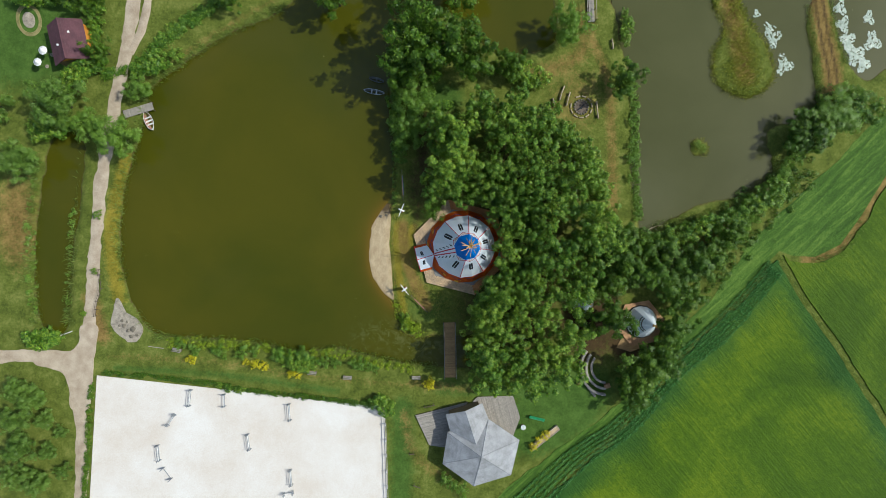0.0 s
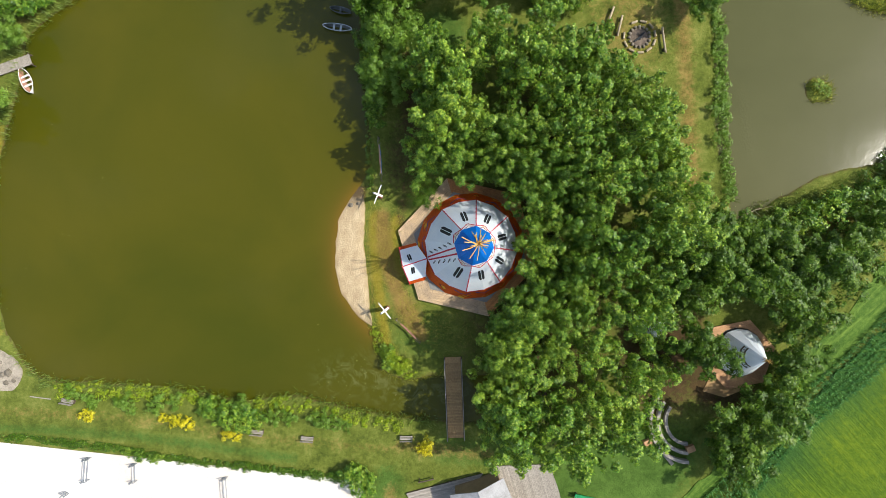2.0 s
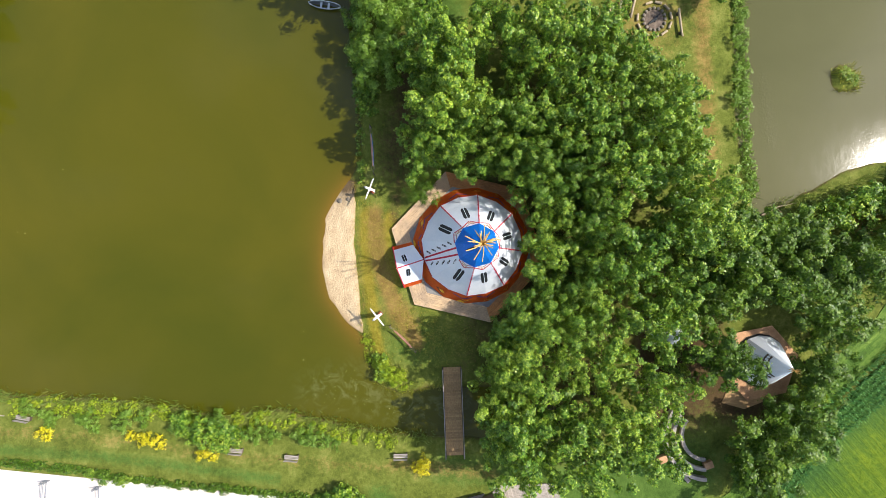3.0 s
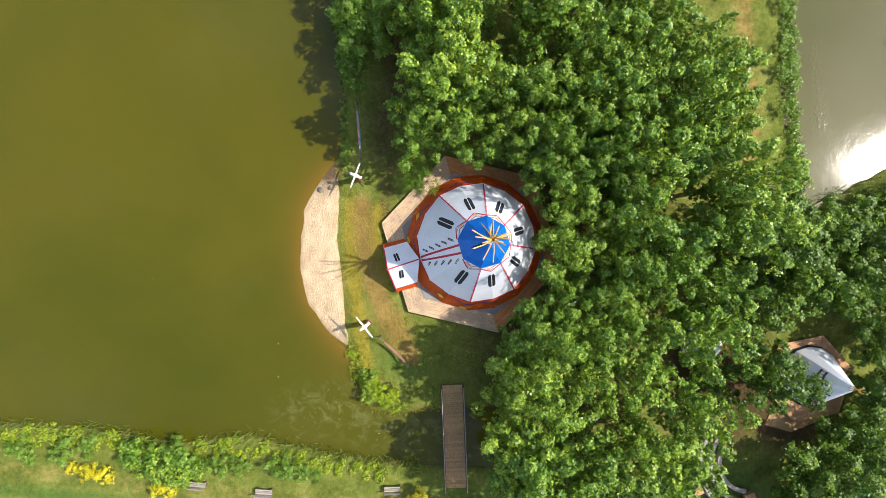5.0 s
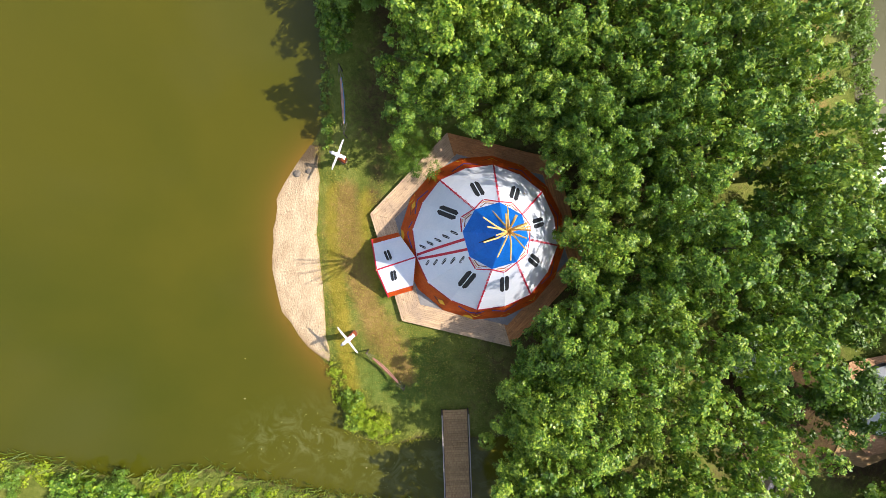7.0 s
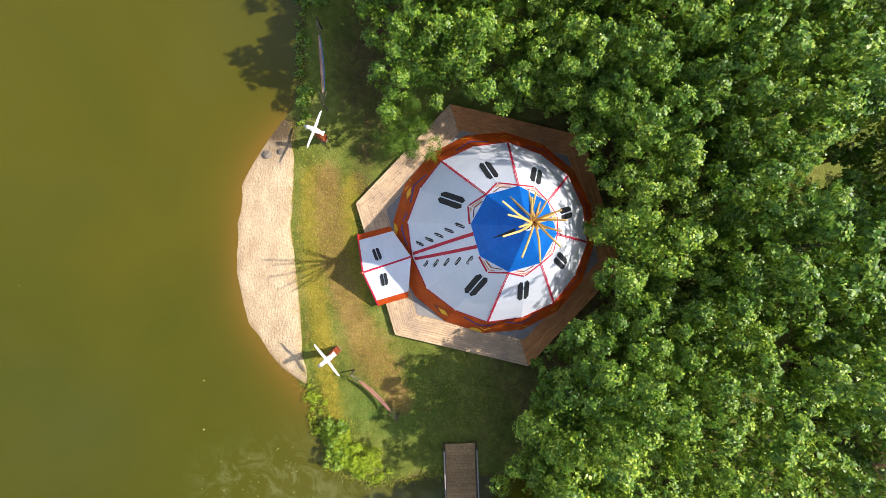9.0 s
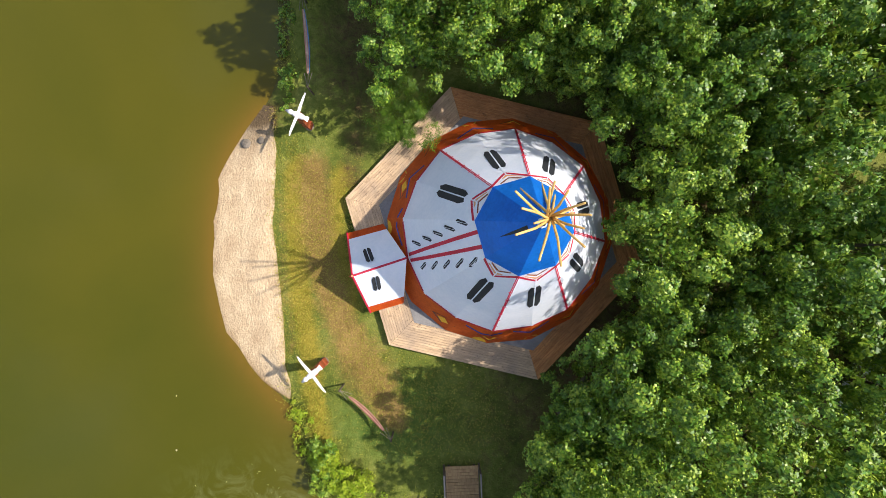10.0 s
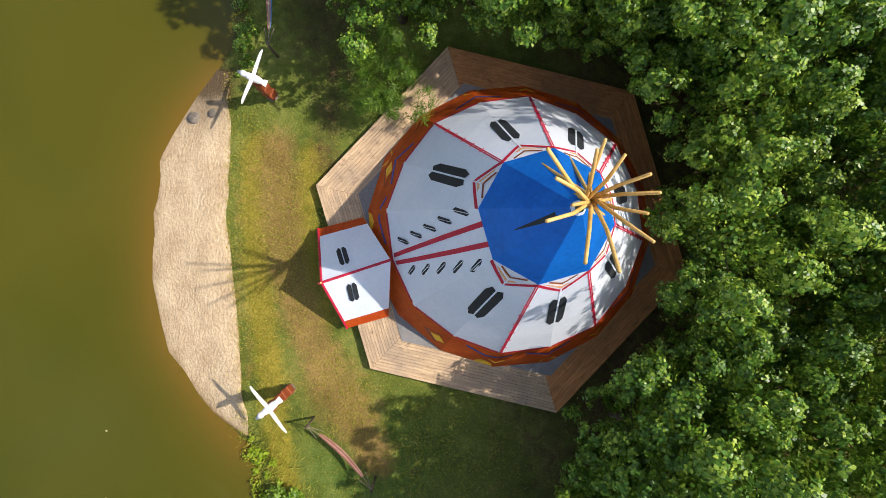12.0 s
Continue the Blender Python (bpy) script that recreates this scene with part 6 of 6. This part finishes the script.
eave = [Vector((x, y, 2.5)) + HI for x, y in ((-2.3, -29.0), (-3.1, -34.0), (1.8, -37.6), (7.7, -35.9), (9.0, -30.4), (4.1, -27.0))]
peak = Vector((2.75, -31.7, 5.4)) + HI
cen = sum((Vector((e.x, e.y)) for e in eave), Vector((0, 0))) / 6
part("wall", prism([tuple(cen.lerp(Vector((e.x, e.y)), 0.88)) for e in eave], -0.05, 2.6), M["wall"], house, "brown timber wall")
for i in range(6):
    a, b = eave[i], eave[(i + 1) % 6]
    fc = part("roof_slope", slab([a, b, peak], 0.06), M["shingle"], house, "grey shingled roof slope")
    shingle_rows(a, b, peak, peak, M["shingle"], fc, 9, 0.4)
    part("hip_cap", tube([a + Vector((0, 0, 0.05)), peak + Vector((0, 0, 0.05))], [0.06, 0.06], 6), M["shingle"], house)
    m, d = (a + b) / 2, (b - a).normalized()
    wn_ = part("window", moved(box(1.1, 0.08, 1.0, 0.01), Matrix.Translation((m.x, m.y, 1.4)) @ pose(0, 0, 0, 0, 0, math.degrees(math.atan2(d.y, d.x))) @ Matrix.Translation((0, 0.33, 0))), M["hull_in"], house, "dark window in white frame")
wl_b, wl_f, wr_b, wr_f = (Vector((x, y, 2.5)) + HI for x, y in ((-1.9, -28.8), (-2.6, -26.2), (4.1, -27.0), (3.1, -24.5)))
rf, rb = Vector((0.35, -25.2, 4.0)) + HI, Vector((2.0, -30.2, 4.5)) + HI
for a, b in ((wl_f, wl_b), (wr_b, wr_f)):
    r0, r1 = (rf, rb) if a is wl_f else (rb, rf)
    sl = part("roof_slope", slab([a, b, r1, r0], 0.06), M["shingle"], house, "grey shingled wing roof")
    shingle_rows(a, b, r0, r1, M["shingle"], sl, 7, 0.4)
part("ridge_cap", tube([rf, rb], [0.07, 0.07], 6), M["shingle"], house)
part("wing_wall", prism([tuple(v.xy) for v in (wl_b.lerp(wr_b, 0.1), wl_f.lerp(wr_f, 0.1).lerp(wl_b, 0.1), wr_f.lerp(wl_f, 0.1).lerp(wr_b, 0.1), wr_b.lerp(wl_b, 0.1))], -0.05, 2.5), M["wall"], house, "brown timber wing wall")
gb = (wl_f.lerp(wr_f, 0.1).lerp(wl_b, 0.1), wr_f.lerp(wl_f, 0.1).lerp(wr_b, 0.1), rf + Vector((0.1, -0.3, -0.2)))
part("gable", slab([v + Vector((0, -0.02, 0)) for v in gb], 0.05), M["wall"], house)


def terrace(outline, turn, label, top=0.25):
    """A terrace of planks cut to an outline."""
    t = thing("terrace", label, "terrace")
    P = np.array(outline)
    a = radians(turn)
    R2 = np.array([[math.cos(a), math.sin(a)], [-math.sin(a), math.cos(a)]])
    Q = P @ R2.T
    y = Q[:, 1].min() + 0.01
    while y < Q[:, 1].max() - 0.05:
        cuts = []
        for e in (y, y + 0.17):
            xs = []
            for (x0, y0), (x1, y1) in zip(Q, np.roll(Q, -1, 0)):
                if (y0 - e) * (y1 - e) < 0:
                    xs.append(x0 + (x1 - x0) * (e - y0) / (y1 - y0))
            cuts.append((min(xs), max(xs)) if len(xs) > 1 else None)
        if all(cuts):
            c = np.array([(cuts[0][0], y), (cuts[0][1], y), (cuts[1][1], y + 0.17), (cuts[1][0], y + 0.17)]) @ R2
            part("plank", prism([tuple(p) for p in c], top - 0.035, top), M["grey_wood"], t)
        y += 0.18
    q = P.mean(0) + (P - P.mean(0)) * 0.96
    part("frame", prism([tuple(p) for p in q], 0.0, top - 0.04), M["dark_wood"], t)
    return t


terrace([(-7.5, -27.0), (1.2, -24.9), (-1.6, -28.4), (-2.5, -32.4), (-5.2, -32.0)], 14, "grey plank terrace on the house's meadow side")
terrace([(1.9, -24.9), (2.6, -24.2), (8.4, -24.1), (9.6, -27.6), (8.2, -31.2), (4.6, -30.2), (3.0, -27.6)], -75, "grey plank terrace beside the grove")
table = thing("garden_table", "round pale garden table on the terrace edge", "table", (10.0, -29.1, 0))
part("tabletop", tube([(0, 0, 0.7), (0, 0, 0.74)], [0.42, 0.42], 18), M["hull"], table)
part("leg", tube([(0, 0, -0.02), (0, 0, 0.7)], [0.09, 0.07], 8), M["dark_wood"], table)
part("foot", tube([(0, 0, -0.02), (0, 0, 0.05)], [0.3, 0.26], 12), M["dark_wood"], table)
slide = thing("slide", "long narrow green plastic slide on grass", "slide", (12.3, -27.8, 0), -17)
part("chute", merged(moved(box(2.7, 0.36, 0.04, 0.01), pose(0, 0, 0.35, 0, 10)), moved(box(2.7, 0.05, 0.16, 0.01), pose(0, 0.2, 0.4, 0, 10)), moved(box(2.7, 0.05, 0.16, 0.01), pose(0, -0.2, 0.4, 0, 10))), M["green_plastic"], slide)
for s in (-1.1, 0.9):
    part("leg", moved(box(0.08, 0.4, 0.36 - 0.15 * s, 0.005, -0.02), pose(s, 0, 0)), M["dark_wood"], slide)
planter = thing("planter", "long pale stone planter with yellow flowers", "planter", (13.6, -31.0, 0), 38)
part("trough", merged(moved(box(5.6, 0.12, 0.45, 0.02, 0), pose(0, 0.4, 0)), moved(box(5.6, 0.12, 0.45, 0.02, 0), pose(0, -0.4, 0)), moved(box(0.12, 0.7, 0.45, 0.02, 0), pose(2.74, 0, 0)), moved(box(0.12, 0.7, 0.45, 0.02, 0), pose(-2.74, 0, 0))), M["gravel"], planter)
part("soil", moved(box(5.4, 0.68, 0.34, 0, 0), pose(0, 0, 0)), M["sand"], planter)
for x, y, a, w in ((-5.2, -25.6, 12, 1.8), (-8.0, -33.3, 5, 0.8), (-7.2, -38.6, -20, 1.2)):
    tr = thing("garden_trestle", "dark low wooden trestle standing on the lawn", "trestle", (x, y, 0), a)
    part("beam", moved(box(w, 0.12, 0.1, 0.01), pose(0, 0, 0.55)), M["dark_wood"], tr)
    for s in (-0.4, 0.4):
        part("leg", merged(tube([(s * w, -0.2, -0.02), (s * w, 0, 0.55)], [0.035, 0.035], 6), tube([(s * w, 0.2, -0.02), (s * w, 0, 0.55)], [0.035, 0.035], 6)), M["dark_wood"], tr)


# ---- smaller tipis ----
def small_tipi(x, y, R, H, axis, cover, label, deck=True):
    t = thing("tipi", label, "tipi", (x, y, 0), 0)
    c = Cone((0, 0), R, 0.38, (0.2, 0.1, H), axis, 14)
    st = 360 / 14
    for k in range(7):
        part("cover_panel", c.strip(k * 2 * st, (k + 1) * 2 * st, 0.0, 0.93), cover, t)
    for k in range(0, 14, 2):
        b = c.at(k * st, 0, -0.3)
        A = Vector((0.2, 0.1, H))
        part("pole", tube([b, A, A + (A - b) * 0.1], [0.05, 0.03, 0.025], 7), M["pole"], t)
    for s0 in (0.5, 0.58):
        part("arc_motif", c.belt(5, 125, s0, s0, 0.03, 0.02), M["dark_wood"], t, "dark painted arc round the cover")
    for k in range(9):
        part("arc_tick", c.line(10 + 13 * k, [(0, 0.5), (0, 0.58)], 0.06, 0.024), M["dark_wood"], t)
    part("hem", c.belt(0, 360, 0.03, 0.03, 0.05, 0.02), M["black"], t, "dark hem of the cover")
    return t


small_tipi(29.2, -12.1, 2.7, 5.0, 120, M["canvas"], "small grey-white tipi with arc motif among trees")
small_tipi(19.6, -8.9, 1.9, 3.6, 90, M["canvas"], "small white tipi under dense trees")
mat_deck = thing("sitting_platform", "tan plank platform round the small tipi", "deck", (29.2, -12.4, 0))
hexo = [(4.0 * math.cos(radians(60 * k + 10)), 4.0 * math.sin(radians(60 * k + 10))) for k in range(6)]
part("frame", prism([(x * 0.96, y * 0.96) for x, y in hexo], -0.02, 0.27), M["dark_wood"], mat_deck)
apo = 4.0 * math.cos(radians(30))
for j in range(12):
    o, i = apo - j * 0.16, apo - j * 0.16 - 0.148
    a, b = o * math.tan(radians(30)) - 0.006, i * math.tan(radians(30)) - 0.006
    me = mesh_of("board", prism([(-a, 0.074), (a, 0.074), (b, -0.074), (-b, -0.074)], -0.03, 0), M["thatch"])
    for k in range(6):
        part("board", me, None, mat_deck, at=pose(0, 0, 0.33, 0, 0, 60 * k + 10 - 30 + 30) @ pose(0, (o + i) / 2, 0))
part("chip_bed", prism([(-3.8, -4.0), (-1.5, -4.7), (1.5, -3.6), (-3, -2.4)], -0.05, 0.07), M["bridge_wood"], mat_deck)

# ---- open-air seats ----
amphi = thing("amphitheatre", "three curved tiers of grey plank seats", "amphitheatre", (23.6, -19.6, 0))
for k, r in enumerate((2.2, 3.1, 4.0)):
    pts = [(r * math.cos(radians(q)), r * math.sin(radians(q)) * 1.05, 0.3 + 0.16 * k) for q in range(140, 276, 8)]
    V, Fs = [], []
    for i, (x, y, z) in enumerate(pts):
        s = 1 + 0.34 / r
        V += [(x, y, z), (x * s, y * s, z), (x * s, y * s, -0.05), (x, y, -0.05)]
        if i:
            o = 4 * i
            Fs += [(o - 4 + e, o + e, o + (e + 1) % 4, o - 4 + (e + 1) % 4) for e in range(4)]
    Fs += [(0, 1, 2, 3), tuple(range(len(V) - 4, len(V)))[::-1]]
    part("seat_tier", (V, Fs), M["grey_wood"], amphi)
for x, y in ((-4.4, -2.3), (0.2, -3.0)):
    part("end_block", moved(box(0.9, 0.7, 0.5, 0.03, -0.03), pose(x, y, 0, 0, 0, 20)), M["thatch"], amphi)
part("aisle", moved(box(0.4, 3.0, 0.16, 0.02, -0.03), pose(-2.6, -3.6, 0, 0, 0, 38)), M["grey_wood"], amphi)

# ---- farm buildings by the track ----
barn = thing("barn", "low barn with plum tiled roof and ochre gable", "barn", (-60.3, 31.4, 0), 12)
part("wall", moved(box(4.6, 5.4, 2.2, 0.02, -0.05), pose(0, 0, 0)), M["wall"], barn)
for s in (-1, 1):
    a, b, c2, d2 = (s * 2.7, -3.1, 2.0), (s * 2.7, 3.1, 2.0), (0, 3.1, 3.6), (0, -3.1, 3.6)
    sl = part("roof_slope", slab([a, b, c2, d2], 0.07), M["plum_tile"], barn, "plum-brown tiled roof slope")
    shingle_rows(a, b, d2, c2, M["plum_tile"], sl, 8, 0.35)
for e in (-1, 1):
    part("gable", slab([(-2.3, e * 2.72, 2.1), (2.3, e * 2.72, 2.1), (0, e * 2.72, 3.45)], 0.06), M["ochre_wall"], barn, "ochre boarded gable")
part("ridge", tube([(0, -3.12, 3.66), (0, 3.12, 3.66)], [0.08, 0.08], 7), M["plum_tile"], barn)
part("ochre_front", moved(box(0.16, 5.2, 1.9, 0.02, 0), pose(2.4, 0, 0)), M["ochre_wall"], barn, "ochre boarded front")
for x, y in ((0.9, 1.0), (-1.0, -0.6)):
    part("roof_vent", moved(box(0.3, 0.3, 0.35, 0.02), pose(x, y, 3.0 + 0.0)), M["white_paint"], barn, "small white roof vent")
for x, y, s in ((-64.3, 30.2, 0.45), (-65.1, 28.4, 0.4)):
    u = thing("parasol", "round white garden parasol on the lawn", "parasol", (x, y, 0))
    part("canopy", tube([(0, 0, 1.9), (0, 0, 2.05), (0, 0, 2.4)], [s + 0.25, s, 0.05], 8), M["white_paint"], u)
    part("pole", tube([(0, 0, -0.02), (0, 0, 2.4)], [0.03, 0.03], 6), M["dark_wood"], u)
    part("foot", tube([(0, 0, -0.02), (0, 0, 0.1)], [0.3, 0.26], 10), M["gravel"], u)
ring = thing("sand_circle", "pale sand circle with a dry grass rim", "sand pit", (-67.8, 35.6, 0), 15)
ring.scale = (0.85, 1.15, 1.0)
V, Fs = [], []
for q in range(32):
    a = 2 * math.pi * q / 32
    for r, z in ((2.35, -0.05), (2.25, 0.05), (1.75, 0.05), (1.65, -0.05)):
        V.append((r * math.cos(a), r * math.sin(a), z))
    for e in range(4):
        Fs.append((4 * q + e, 4 * ((q + 1) % 32) + e, 4 * ((q + 1) % 32) + (e + 1) % 4, 4 * q + (e + 1) % 4))
part("rim", (V, Fs), M["worn_earth"], ring)
part("sand", tube([(0, 0, 0.0), (0, 0, 0.07), (0, 0, 0.1)], [1.15, 1.05, 0.3], 20), M["gravel"], ring)
fen = thing("pasture_fence", "dark sagging post and rail fence by the track", "fence")
line = curve_through([(-57.2, -3.5), (-56.9, -6.5), (-57.5, -8.5), (-57.8, -10.8)], 0.9)
for i, (x, y) in enumerate(line):
    part("post", tube([(x, y, -0.1), (x, y, 0.95)], [0.05, 0.045], 7), M["dark_wood"], fen)
    if i:
        for z in (0.45, 0.85):
            part("rail", tube([(line[i - 1][0], line[i - 1][1], z), (x, y, z)], [0.035, 0.03], 6), M["dark_wood"], fen)
# timber edging of the gate to the arena and the pale pipes by the gravel patch
pipe = thing("drain_pipe", "weathered grey drain pipe lying in grass", "pipe", (-48.6, -15.9, 0), -8)
part("tube", tube([(-1.2, 0, 0.05), (1.2, 0, 0.05)], [0.06, 0.06], 8), M["grey_wood"], pipe)
pipe = thing("drain_pipe", "short pale plastic pipe lying at the ditch", "pipe", (-62.6, -13.6, 0), 20)
part("tube", tube([(-1.0, 0, 0.06), (1.0, 0, 0.06)], [0.07, 0.07], 8), M["white_paint"], pipe)
snag = thing("fallen_branch", "bare fallen branch reaching over the lake", "branch", (30.6, 2.8, -0.25), 20)
part("stem", tube([(-0.6, 0, 0.1), (1.2, 0.2, 0.25), (3.0, -0.1, 0.3)], [0.09, 0.06, 0.02], 7), M["log"], snag)
for k in range(4):
    part("twig", tube([(0.5 + 0.5 * k, 0.1, 0.22), (0.9 + 0.5 * k, 0.7 * (-1) ** k, 0.35)], [0.03, 0.01], 5), M["log"], snag)
